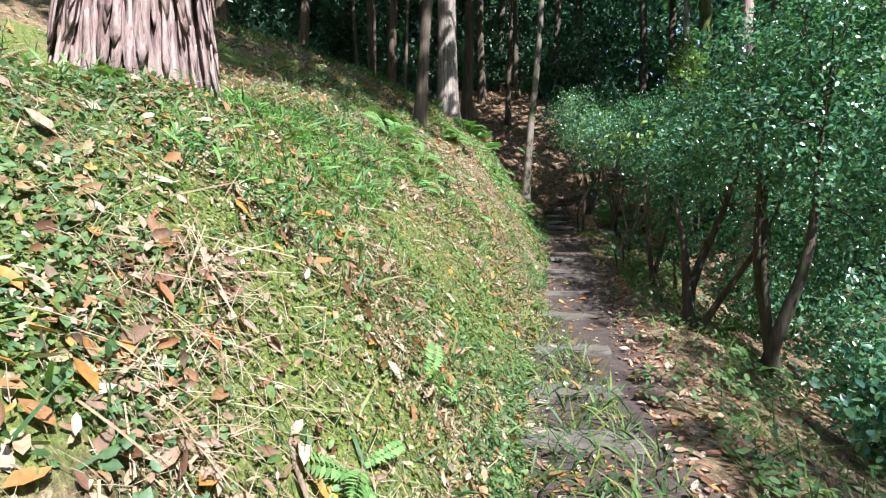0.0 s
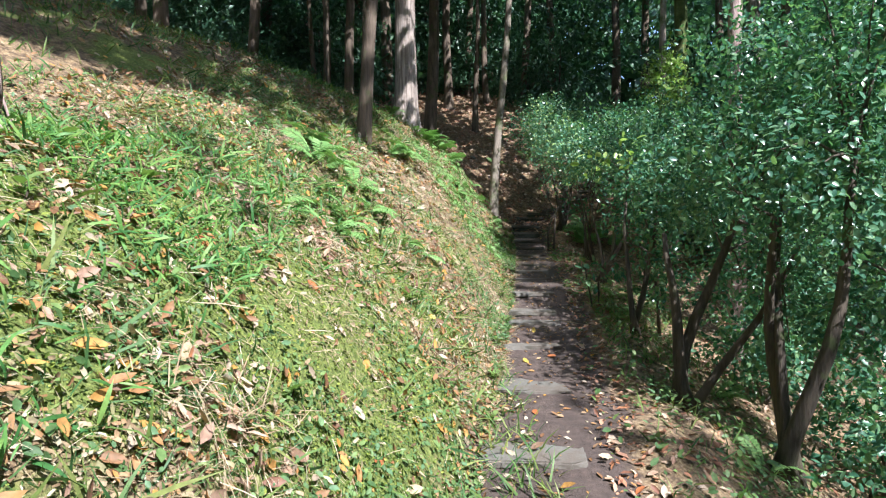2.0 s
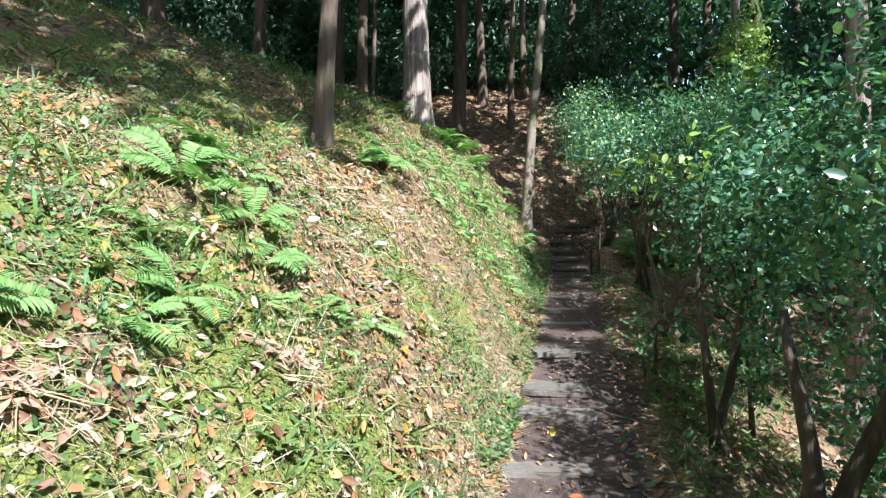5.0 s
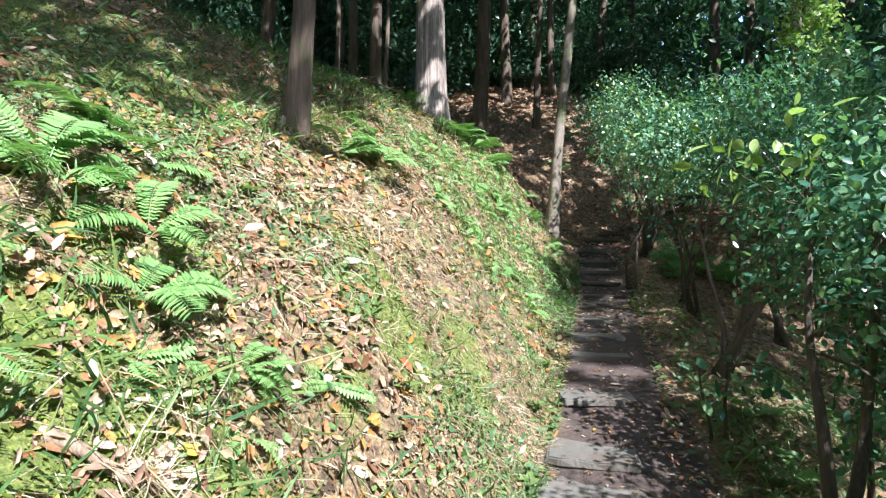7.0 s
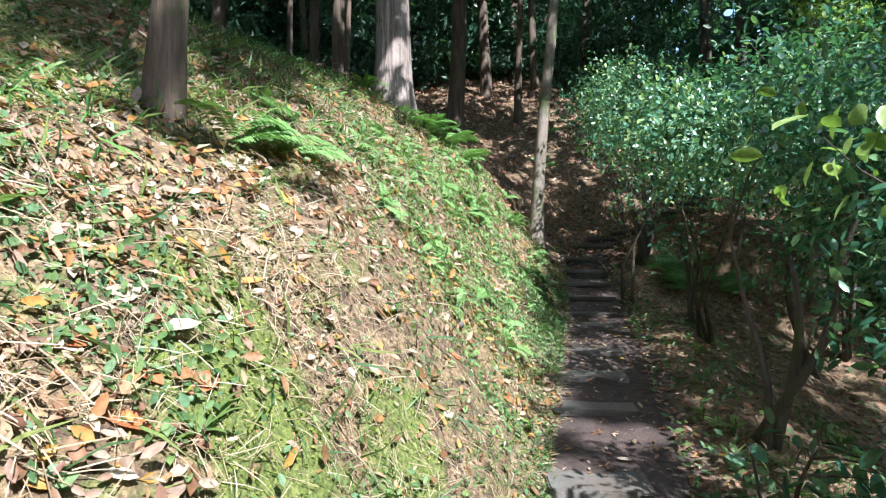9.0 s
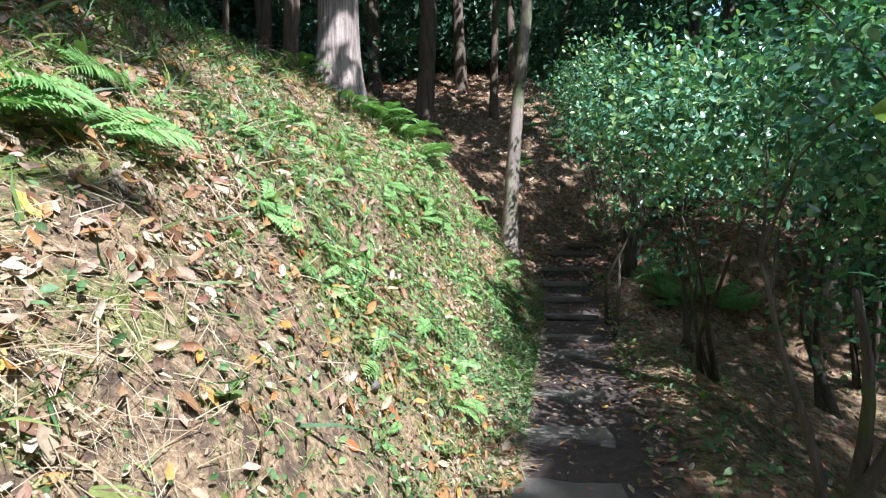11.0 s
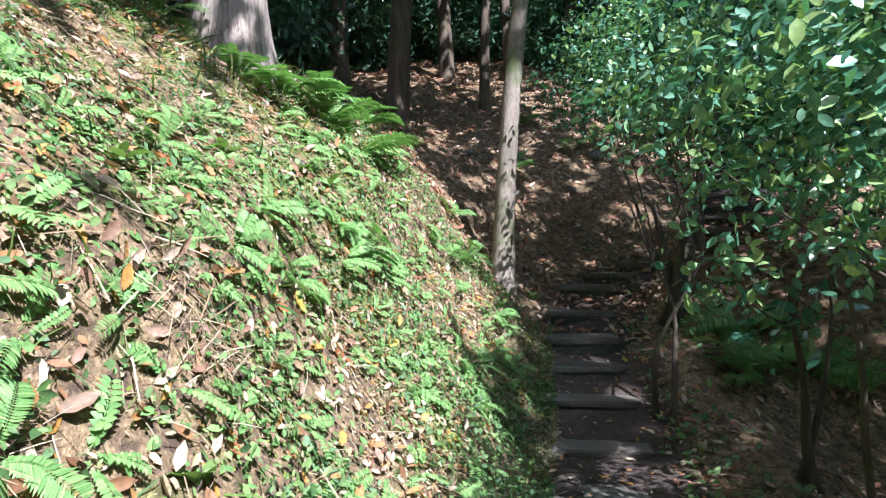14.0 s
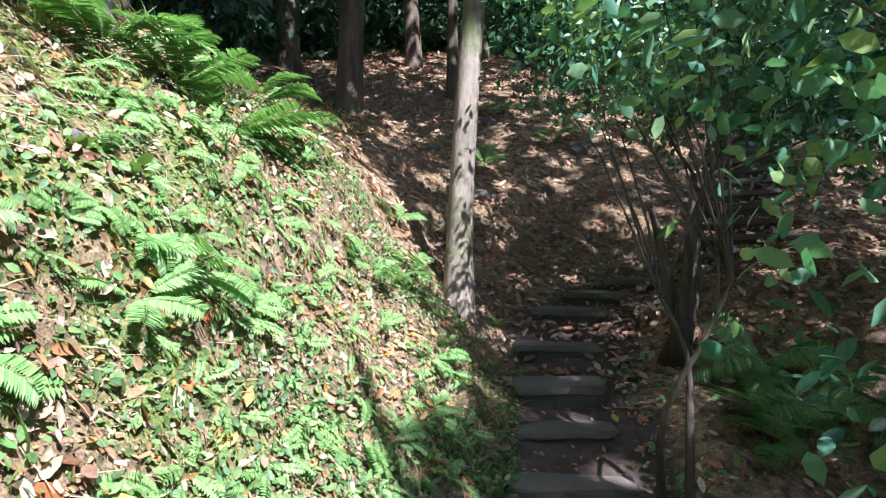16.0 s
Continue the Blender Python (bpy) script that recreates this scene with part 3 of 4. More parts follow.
part("tag", me, t_d.children[0], "round white plastic tag",
     pose(0.09 * h_tag + 0.03 * math.sin(h_tag * 1.1 + 2) + 0.42 * r_tag, 0.02 * h_tag - 0.91 * r_tag, h_tag, 85, 0, 25))

far = [(1.2, 21.5, 0.16), (2.1, 24, 0.15), (2.7, 22.5, 0.12), (-0.8, 20, 0.20), (0.5, 18.2, 0.19), (-2.4, 17, 0.11), (-3.0, 18.5, 0.09),
       (-1.7, 16.2, 0.13), (4.4, 24, 0.17), (6.0, 26, 0.2), (3.4, 27, 0.2), (-4.5, 17, 0.16), (-6.5, 16, 0.2), (-5.2, 21, 0.22), (-8.5, 19, 0.2),
       (7.8, 23, 0.2), (9.8, 25.5, 0.22), (12.5, 24, 0.22), (14.5, 19, 0.25), (10.8, 16.8, 0.16), (12.8, 13.5, 0.2), (15, 12, 0.24), (-10, 14, 0.22),
       (-2.2, 23, 0.2), (0.6, 27, 0.22), (-4.5, 26, 0.22), (-7, 11.5, 0.18), (-9, 8, 0.22), (2.0, 19.4, 0.10), (-1.2, 14.9, 0.05), (-1.9, 14.0, 0.045)]
for i, (x, y, r0) in enumerate(far):
    tree("forest_tree", x, y, r0, 12 if r0 > 0.1 else 6, (rng.uniform(-0.05, 0.05), rng.uniform(-0.03, 0.03)), M_BROWN,
         "dark shaded forest trunk among undergrowth", 20 + i, 1.25, 10, 0.04, crown=HIGH if r0 > 0.12 else None, group="forest trunks")


# ---------------------------------------------------------------- evergreen shrubs on the low side of the path
def shrub(name, base, stems, blobs, n, size, material, label, seed, radius=0.035, template=LEAF, group="", cluster=9, spread=0.14, twigs=14):
    r = np.random.default_rng(seed)
    bx, by = base
    z = ground_z(bx, by) - 0.06
    t = thing(name, (bx, by, z), label, "shrub", group)
    o = np.array((bx, by, z))
    tops = []
    for i, (sx, sy, sz, ln) in enumerate(stems):
        a = np.array((0.05 * math.cos(i * 2.4), 0.05 * math.sin(i * 2.4), 0))
        b = np.array((sx, sy, sz)) - o
        pts = bow(a, b, np.array((r.uniform(-0.1, 0.1), r.uniform(-0.1, 0.1), 0.05)), 8, r)
        rad = [radius * ln * (1.25 - 0.85 * k / 7) for k in range(8)]
        rad[0] *= 1.35
        ob = part("stem", tube("stem", pts, rad, M_TWIG, 9, 0.05, seed + i), t)
        tops += [(pts[-1], ob), (pts[-2], ob), (pts[-3], ob)]
    for i in range(twigs):
        bl = blobs[r.integers(len(blobs))]
        e = np.array(bl[0]) + unit(1, r)[0] * np.array(bl[1]) * r.uniform(0.4, 0.95) - o
        s, stem = tops[int(np.argmin([np.linalg.norm(e - q[0]) + r.uniform(0, 0.4) for q in tops]))]
        pts = bow(s, e, (0, 0, r.uniform(-0.05, 0.12)), 5, r)
        part("branch", join_tubes("branch", [(pts, np.linspace(0.010, 0.002, 5) * radius / 0.035)], M_TWIG), stem)
    part("crown", crown_mesh("crown", [(tuple(np.array(c) - o), rd) for c, rd in blobs], n, size, template, material, seed, cluster, spread), t)
    return t


EV = "glossy dark evergreen shrub beside the path"
ROW = "shrubs by the path"
shrub("evergreen_shrub", (2.65, 4.35), [(2.6, 4.4, 2.1, 1), (3.0, 4.2, 2.4, 1.0), (2.85, 4.7, 2.3, 0.7)],
      [((2.75, 4.25, 2.45), (0.65, 0.6, 0.7)), ((3.3, 4.6, 1.5), (0.55, 0.6, 0.5)), ((3.5, 4.0, 2.5), (0.7, 0.7, 0.8)), ((3.1, 4.2, 3.3), (0.6, 0.6, 0.5))], 9800, 0.056, M_EVER, EV, 1, 0.05, group=ROW)
shrub("evergreen_shrub", (2.26, 5.0), [(2.2, 5.2, 2.0, 1), (2.75, 5.0, 2.3, 1.0), (2.9, 4.6, 1.9, 0.7)],
      [((2.65, 5.2, 2.6), (0.6, 0.6, 0.6)), ((2.85, 5.0, 3.35), (0.6, 0.55, 0.45)), ((3.2, 5.6, 1.7), (0.7, 0.7, 0.8)), ((3.5, 5.3, 3.1), (0.8, 0.8, 0.9))], 9800, 0.056, M_EVER, EV, 2, 0.045, group=ROW)
shrub("evergreen_shrub", (2.35, 6.3), [(2.35, 6.5, 2.3, 0.8), (2.8, 6.8, 2.4, 0.8)],
      [((2.7, 6.7, 2.5), (0.55, 0.65, 0.5)), ((3.4, 6.9, 2.6), (0.6, 0.6, 0.55)), ((3.0, 7.0, 3.2), (0.35, 0.35, 0.3)), ((2.75, 6.5, 1.7), (0.35, 0.4, 0.4))], 7600, 0.058, M_EVER, EV, 3, 0.035, group=ROW)
shrub("evergreen_shrub", (2.68, 8.5), [(2.85, 8.5, 2.5, 1), (3.2, 8.4, 2.8, 0.9), (2.6, 8.7, 2.6, 0.7)],
      [((3.0, 8.75, 3.4), (0.6, 0.75, 0.55)), ((3.7, 8.9, 2.9), (0.8, 0.8, 0.9))], 9000, 0.056, M_EVER, EV, 4, 0.03, group=ROW)
shrub("bushy_shrub", (3.38, 11.15), [(2.85, 10.3, 2.9, 0.9), (3.3, 10.2, 3.0, 0.8), (3.0, 10.9, 3.1, 0.7)],
      [((2.9, 10.3, 3.5), (0.75, 0.9, 0.66)), ((4.2, 10.2, 3.6), (0.75, 0.8, 0.75))], 11500, 0.050, M_FINE,
      "dense rounded shrub with small bright leaves over the path", 5, 0.024, group=ROW)
shrub("bushy_shrub", (2.95, 12.7), [(2.95, 12.8, 2.9, 0.7), (3.2, 12.6, 3.0, 0.6)],
      [((3.0, 12.9, 4.45), (0.8, 0.8, 0.6))], 3800, 0.050, M_FINE, "slim leafy shrub beside the steps", 9, 0.03, group=ROW)
shrub("evergreen_shrub", (3.5, 14.1), [(3.3, 14.0, 3.5, 1), (3.7, 14.2, 3.7, 1.1), (3.6, 13.7, 3.6, 0.8), (3.95, 14.6, 3.8, 0.8)],
      [((3.4, 14.0, 4.7), (1.0, 1.0, 0.75)), ((4.4, 14.4, 4.6), (1.0, 1.0, 0.9)), ((3.3, 14.9, 5.0), (0.9, 0.9, 0.7)), ((4.5, 13.2, 4.2), (0.8, 0.8, 0.8))],
      12500, 0.066, M_EVER, "tall many-stemmed evergreen shrub at the bend", 6, 0.05, group=ROW, twigs=6)
shrub("low_shrub", (2.75, 2.9), [(2.6, 2.8, 0.55, 0.5), (2.95, 3.0, 0.6, 0.5)], [((2.7, 2.85, 0.4), (0.5, 0.5, 0.28)), ((3.2, 3.1, 0.4), (0.5, 0.5, 0.35))], 2400, 0.075, M_EVER,
      "low dark leafy shrub on the path edge", 21, 0.025, group=ROW)
shrub("sapling", (3.45, 11.9), [(3.3, 11.75, 2.75, 0.9), (3.6, 11.9, 2.8, 0.6)], [((3.35, 11.7, 2.72), (0.4, 0.4, 0.24))], 84, 0.09, M_EVER,
      "young broadleaf sapling beside the steps", 7, 0.03, template=BROAD, group="saplings", cluster=4, twigs=12)
shrub("sapling", (2.85, 7.0), [(2.5, 6.8, 2.6, 0.6)], [((2.32, 6.85, 2.85), (0.34, 0.3, 0.2))], 48, 0.10, M_NEW,
      "young broadleaf sapling with pale new leaves", 17, 0.025, template=BROAD, group="saplings", cluster=4, twigs=8)
shrub("sapling", (2.35, 7.55), [(2.45, 7.5, 1.75, 0.5), (2.25, 7.7, 1.7, 0.4)], [((2.5, 7.5, 1.65), (0.3, 0.3, 0.25))], 60, 0.09, M_EVER,
      "young broadleaf sapling beside the path", 18, 0.025, template=BROAD, group="saplings", cluster=4, twigs=6)
shrub("evergreen_shrub", (4.6, 11.6), [(4.4, 11.6, 2.6, 1), (4.8, 11.9, 2.8, 0.9)], [((4.7, 11.8, 3.7), (0.9, 1.0, 0.9)), ((5.2, 10.4, 3.6), (0.9, 0.9, 0.7)), ((4.9, 11.7, 4.6), (0.7, 0.7, 0.5))], 8600, 0.066, M_EVER, EV, 8, 0.04,
      group=ROW)
shrub("evergreen_shrub", (5.0, 8.2), [(4.9, 8.3, 2.0, 1), (5.2, 8.0, 2.4, 0.9)], [((5.0, 8.2, 2.6), (1.0, 1.2, 1.2)), ((5.4, 6.2, 2.2), (1.0, 1.2, 1.2))], 6000, 0.085, M_EVER, EV, 10, 0.04,
      group=ROW)
shrub("leafy_shrub", (5.3, 12.2), [(5.1, 11.9, 4.6, 0.9), (5.4, 12.0, 5.0, 0.8), (4.9, 11.8, 4.7, 0.7)], [((5.05, 11.8, 4.9), (0.55, 0.5, 0.4)), ((5.1, 11.8, 5.6), (0.26, 0.26, 0.45)), ((4.7, 11.7, 5.3), (0.2, 0.2, 0.35))],
      1500, 0.085, M_NEW, "tall shrub with pale yellow-green new shoots in the sun", 22, 0.03, group=ROW)
for k, (x, y) in enumerate([(3.45, 3.9), (3.75, 5.0), (3.7, 6.3), (4.4, 4.4)]):
    z = ground_z(x, y)
    shrub("low_shrub", (x, y), [(x - 0.2, y, z + 0.6, 0.6), (x + 0.25, y + 0.1, z + 0.7, 0.5)], [((x - 0.2, y - 0.1, z + 0.55), (0.5, 0.5, 0.42)), ((x + 0.35, y + 0.1, z + 0.65), (0.5, 0.5, 0.5))], 2200, 0.07, M_EVER,
          "low dark leafy shrub below the path", 30 + k, 0.025, group=ROW)
tree("cedar_sapling", 4.4, 8.2, 0.12, 9, (0.01, 0), M_CEDAR, "slim cedar trunk with reddish bark below the path", 6, 1.3, 20, 0.08, 11)
tree("pale_young_tree", 5.5, 13.1, 0.10, 9, (0.0, 0), M_GREY, "slim pale grey trunk below the path", 7, 1.3, 14)

# ---------------------------------------------------------------- understorey and far woods
UNDER = [crown_mesh("crown", [((0, 0, 1.0), (1.6, 1.4, 1.1)), ((0.8, 0.3, 2.2), (1.2, 1.2, 1.0)), ((-0.9, 0, 0.4), (1.1, 1.0, 0.7))], 1700, 0.17, DIAMOND, M_WOODS, 60 + k, 8, 0.3, 0.25)
         for k in range(4)]
UNDER_STEM = join_tubes("stem", [(bow((0, 0, -0.3), (0.25, 0.1, 1.8), (0.1, 0, 0)), np.linspace(0.04, 0.015, 6))], M_TWIG)
spots = []
for i in range(400):
    x, y = rng.uniform(-14, 20), rng.uniform(8, 34)
    _, off, _ = land([x], [y])
    if abs(off[0]) < 1.9 or (y < 19 and -4 < x < 6) or (x < 0 and y < 16) or (x < 6.2 and y < 19):
        continue
    if len(spots) < 150:
        spots.append((x, y))
for i, (x, y) in enumerate(spots):
    t = thing("undergrowth_bush", (x, y, ground_z(x, y)), "dark leafy bush in the forest shade", "bush", "undergrowth of the woods")
    part("stem", UNDER_STEM, t)
    part("crown", UNDER[i % 4], t)
    s = rng.uniform(0.7, 1.5)
    t.matrix_basis = pose(x, y, ground_z(x, y), 0, 0, rng.uniform(0, 360)) @ Matrix.Diagonal((s, s, s * rng.uniform(0.8, 1.4), 1))


def leaf_band(name, n, size, sampler, seed, label, category):
    r = np.random.default_rng(seed)
    p = sampler(n, r)
    d = unit(n, r)
    s = size * r.uniform(0.6, 1.4, n)
    me = scatter(name, DIAMOND, frames(d, np.tile([0.0, 0, 1], (n, 1)) + unit(n, r) * 0.8) * s[:, None, None], p, M_WOODS)
    return tagged(new(name, me), label, category, kind="stuff")


def ring(n, r):
    a = r.uniform(0, 2 * math.pi, n)
    d = r.uniform(30, 46, n)
    x, y = 2 + d * np.cos(a), 8 + d * np.sin(a)
    top = np.where((x > 14) & (y > 2) & (y < 34), 13, 22)        # the woods thin out towards the light
    return np.stack([x, y, land(x, y)[0] + top * r.random(n) ** 1.2], 1)


def roof(n, r):
    """Unseen canopy added above the woods to shade them, open to the sun behind the low side of the path."""
    x, y = r.uniform(-22, 26, n * 2), r.uniform(-16, 36, n * 2)
    z = 10.5 + 4.5 * r.random(n * 2) + np.maximum(0, 0.12 * (y - 10))
    gx, gy = x - SUN.x / SUN.z * (z - 2.5), y - SUN.y / SUN.z * (z - 2.5)      # where its shade falls
    # gaps and dense patches are put where sun and shade should fall
    open_sun = (gx > np.interp(gy, [6.5, 7.5, 8.2, 10, 11.5, 13], [-5, -1.2, -0.5, -0.5, -1.2, -2.4])) & (gx < np.interp(gy, [0, 3, 4, 7.6, 8.8, 9.5, 10, 11.3, 12, 12.6, 14.4, 15.5, 16.5], [2.0, 2.6, 4.8, 3.0, 2.1, 2.7, 2.3, 2.2, 1.8, 1.9, 2.2, 1.8, 1.0])) & (gy > -4) & (gy < 16.5)
    open_sun |= (gx > 1.5) & (gx < 3.4) & (gy > 8.9) & (gy < 11.8)
    open_sun |= (gx > 3.4) & (gx < 4.3) & (gy > 12.8) & (gy < 14.5)
    open_sun |= (gx > 3.6) & (gx < 7) & (gy > 1.5) & (gy < 6.5)
    thin = vnoise(x, y, 0.9, 40) + 0.6 * vnoise(x, y, 2.2, 41)
    deep = (gx > 2.1) & (gx < 5.5) & (gy > 7.8) & (gy < 14.5) & ~open_sun
    deep |= (gx > 0.3) & (gx < 6) & (gy > 14.5) & (gy < 21) & (r.random(n * 2) < 0.5)
    deep |= (gx < -1.2) & (gx > -8) & (gy > 6.5) & (gy < 16)
    keep = ((deep & (r.random(n * 2) < 0.9)) | (r.random(n * 2) < np.where(gy > 16.5, 0.36, 0.4))) & ~(open_sun & (thin < 0.9)) & ~((y < 2) & (thin < -0.15))
    p = np.stack([x, y, z], 1)[keep]
    return p[:n]


leaf_band("far_woods", 110000, 1.3, ring, 70, "dense dark green woods in the distance", "woods")
cn = 110000
rc = np.random.default_rng(71)
pc = roof(cn, rc)
me = scatter("canopy", DIAMOND, frames(unit(len(pc), rc), np.tile([0.0, 0, 1], (len(pc), 1)) + unit(len(pc), rc) * 0.5) * (0.43 * rc.uniform(0.6, 1.4, len(pc)))[:, None, None], pc, M_WOODS)
tagged(new("forest_canopy", me), "unseen leafy canopy added high up to shade the woods", "canopy", kind="stuff")


# ---------------------------------------------------------------- ferns
def frond_mesh(seed, arch, pairs=23, span=0.30, wide=0.032):
    r = np.random.default_rng(seed)
    verts, faces = [], []

    def at(t):
        return np.array((0.04 * math.sin(3 * t + seed), t * (1 - 0.12 * t), arch * (1.3 * t - 1.25 * t * t)))
    for k in range(10):
        p, w = at(k / 9), 0.006 * (1 - 0.8 * k / 9)
        verts += [p + (-w, 0, 0), p + (w, 0, 0)]
    for k in range(9):
        faces.append((2 * k, 2 * k + 1, 2 * k + 3, 2 * k + 2))
    for k in range(pairs):
        t = 0.16 + 0.83 * k / (pairs - 1)
        ln = span * math.sin(math.pi * min(1, 0.22 + 0.78 * (1 - t) ** 0.75)) * (1 - 0.25 * t) + 0.012
        wd = wide * (1.15 - 0.6 * t)
        for s in (-1, 1):
            a, d = at(t), np.array((s * 0.93, 0.36, -0.14 + r.uniform(-0.12, 0.12)))
            q = np.array((-0.3 * s, 0.95, 0)) * wd
            o = len(verts)
            m1, m2 = a + d * ln * 0.3, a + d * ln * 0.68
            verts += [a, m1 + q * 0.9, m2 + q * 0.62, a + d * ln - (0, 0, 0.02), m2 - q * 0.62, m1 - q * 0.9, m1 - (0, 0, 0.006), m2 - (0, 0, 0.006)]
            faces += [(o, o + 1, o + 6), (o, o + 6, o + 5), (o + 1, o + 2, o + 7, o + 6), (o + 6, o + 7, o + 4, o + 5), (o + 2, o + 3, o + 7), (o + 7, o + 3, o + 4)]
    return polys("frond", verts, faces, M_FERN)


FRONDS = [frond_mesh(1, 0.35), frond_mesh(2, 0.55), frond_mesh(3, 0.2), frond_mesh(4, 0.6)]
LOBED = [frond_mesh(5, 0.25, 11, 0.17, 0.062), frond_mesh(6, 0.4, 12, 0.2, 0.055), frond_mesh(7, 0.15, 10, 0.24, 0.06)]


def fern(x, y, size, n, seed, label, group="ferns of the bank", lean=None, kinds=FRONDS, flat=0.6):
    """A tuft of fronds spreading over the slope that it grows on, most of them downhill."""
    r = np.random.default_rng(seed)
    z = ground_z(x, y)
    t = thing("fern", (x, y, z - 0.01), label, "fern", group)
    nn = normals(np.array([x]), np.array([y]))[0]
    up = Vector(nn * flat + np.array((0, 0, 1 - flat))).normalized()
    tip = Vector((0, 0, 1)).rotation_difference(up).to_matrix().to_4x4()
    base = math.degrees(math.atan2(-nn[0], nn[1]))      # downhill heading
    for i in range(n):
        a = base + (r.uniform(-150, 150) if lean is None else r.uniform(-lean, lean))
        s = size * r.uniform(0.65, 1.15)
        part("frond", kinds[r.integers(len(kinds))], t, m=tip @ pose(r.uniform(-0.02, 0.02), r.uniform(-0.02, 0.02), 0.01, r.uniform(8, 30), r.uniform(-18, 18), a) @ Matrix.Scale(s, 4))
    return t


G, GP = "fresh green fern growing on the mossy bank", "broad bright fern under the cypress on the bank edge"
FERNS = [(-0.62, 4.2, 0.34, 3, G), (-0.35, 4.75, 0.24, 4, G), (-0.55, 5.2, 0.28, 5, G), (-0.3, 5.0, 0.26, 5, G), (-0.2, 5.65, 0.28, 6, G), (-0.32, 5.9, 0.32, 6, G),
         (-0.6, 5.75, 0.42, 6, G), (0.1, 5.75, 0.2, 5, G), (-0.8, 6.3, 0.4, 6, G), (-0.15, 7.9, 0.42, 6, G), (0.05, 8.2, 0.4, 6, G), (-0.1, 8.7, 0.34, 5, G),
         (0.35, 12.6, 0.46, 7, GP), (0.55, 12.9, 0.46, 7, GP), (0.75, 13.1, 0.46, 7, GP), (0.4, 13.3, 0.44, 6, GP), (0.85, 13.5, 0.42, 6, GP), (0.15, 12.35, 0.36, 6, GP),
         (-0.35, 12.2, 0.36, 6, GP), (0.62, 13.9, 0.42, 6, GP), (1.55, 13.95, 0.36, 5, G), (1.62, 14.3, 0.34, 5, G), (1.45, 13.6, 0.36, 5, G), (-0.71, 5.78, 0.38, 5, G), (-0.58, 6.24, 0.36, 5, G), (0.92, 11.82, 0.36, 5, G), (0.98, 12.1, 0.36, 5, G), (1.45, 14.9, 0.36, 5, G)]
for i, (x, y, s, n, lab) in enumerate(FERNS):
    fern(x, y, s, n, i, lab, lean=110 if lab == GP else None, flat=0.2 if lab == GP else 0.6)
rf = np.random.default_rng(90)
for i in range(230):
    y = 8.6 + 5.0 * rf.random() ** 0.8
    edge = float(np.interp(y, LINE[:, 1][:17], LINE[:, 0][:17])) - HALF
    fern(edge - 0.2 - 1.5 * rf.random() ** 0.8, y, rf.uniform(0.09, 0.22), int(rf.integers(3, 6)), 200 + i, G, kinds=LOBED if i % 3 else FRONDS, flat=0.85)
for i, (x, y, q) in enumerate([(0.05, 5.62, 0.16), (0.17, 5.8, 0.17), (0.22, 5.55, 0.15), (-0.1, 5.45, 0.17), (-0.3, 1.15, 0.26), (-0.14, 1.95, 0.25), (-0.02, 2.1, 0.2), (0.3, 6.1, 0.2)]):
    fern(x, y, q, 5, 700 + i, "bright fern with broad lobed fronds on the bank", kinds=LOBED, flat=0.8)
SH = "large shaded fern beside the steps"
for i, (x, y, s, n) in enumerate([(3.8, 13.45, 0.5, 9), (4.15, 13.6, 0.5, 9), (4.0, 13.9, 0.5, 8), (4.35, 13.4, 0.5, 8), (3.65, 13.2, 0.34, 6), (2.35, 17.2, 0.5, 6), (3.3, 17.8, 0.5, 6),
                                  (2.6, 18.6, 0.5, 6), (2.75, 8.0, 0.3, 5), (2.6, 7.2, 0.3, 5), (2.75, 5.5, 0.32, 5), (2.5, 4.3, 0.3, 5)]):
    fern(x, y, s, n, 400 + i, SH, "ferns of the low side")


# ---------------------------------------------------------------- litter, grass, herbs, moss
def strew(name, n, region, template, sizes, material, seed, label, category, tilt=0.5, lift=0.008, upright=0.0, dens=None, clear=0.0, hang=0.0):
    r = np.random.default_rng(seed)
    x, y = region(int(n * 3.5), r)
    z, off, bk = land(x, y)
    keep = r.random(len(x)) < (dens(x, y, off, bk) if dens else 1)
    if clear:
        keep &= r.random(len(x)) > clear * mossy(x, y)
    x, y, z = x[keep][:n], y[keep][:n], z[keep][:n]
    m = len(x)
    nn = normals(x, y)
    d = unit(m, r)
    d[:, :2] += hang * nn[:, :2] / (np.linalg.norm(nn[:, :2], axis=1, keepdims=True) + 1e-6)
    d -= nn * np.sum(d * nn, 1, keepdims=True)
    d = d / (np.linalg.norm(d, axis=1, keepdims=True) + 1e-6) + nn * (upright + r.normal(size=(m, 1)) * tilt * 0.5)
    up = nn + unit(m, r) * tilt
    s = sizes[0] + (sizes[1] - sizes[0]) * r.random(m) ** 1.8
    locs = np.stack([x, y, z], 1) + nn * lift * r.random((m, 1))
    return tagged(new(name, scatter(name, template, frames(d, up) * s[:, None, None], locs, material)), label, category, kind="stuff")


def near(n, r):
    y = -0.6 + 14.9 * r.random(n)
    edge = np.interp(y, LINE[:, 1], LINE[:, 0]) - HALF
    return edge - 3.6 * r.random(n) ** 1.6 + 0.05, y


def over(n, r):
    return r.uniform(-6, 1, n), r.uniform(1.5, 18, n)


def beyond(n, r):
    return r.uniform(-1, 8, n), r.uniform(13.8, 25, n)


def lowside(n, r):
    y = r.uniform(-0.5, 16, n)
    edge = np.interp(y, LINE[:, 1][:17], LINE[:, 0][:17]) + HALF
    return edge - 0.15 + 3.5 * r.random(n) ** 1.4, y


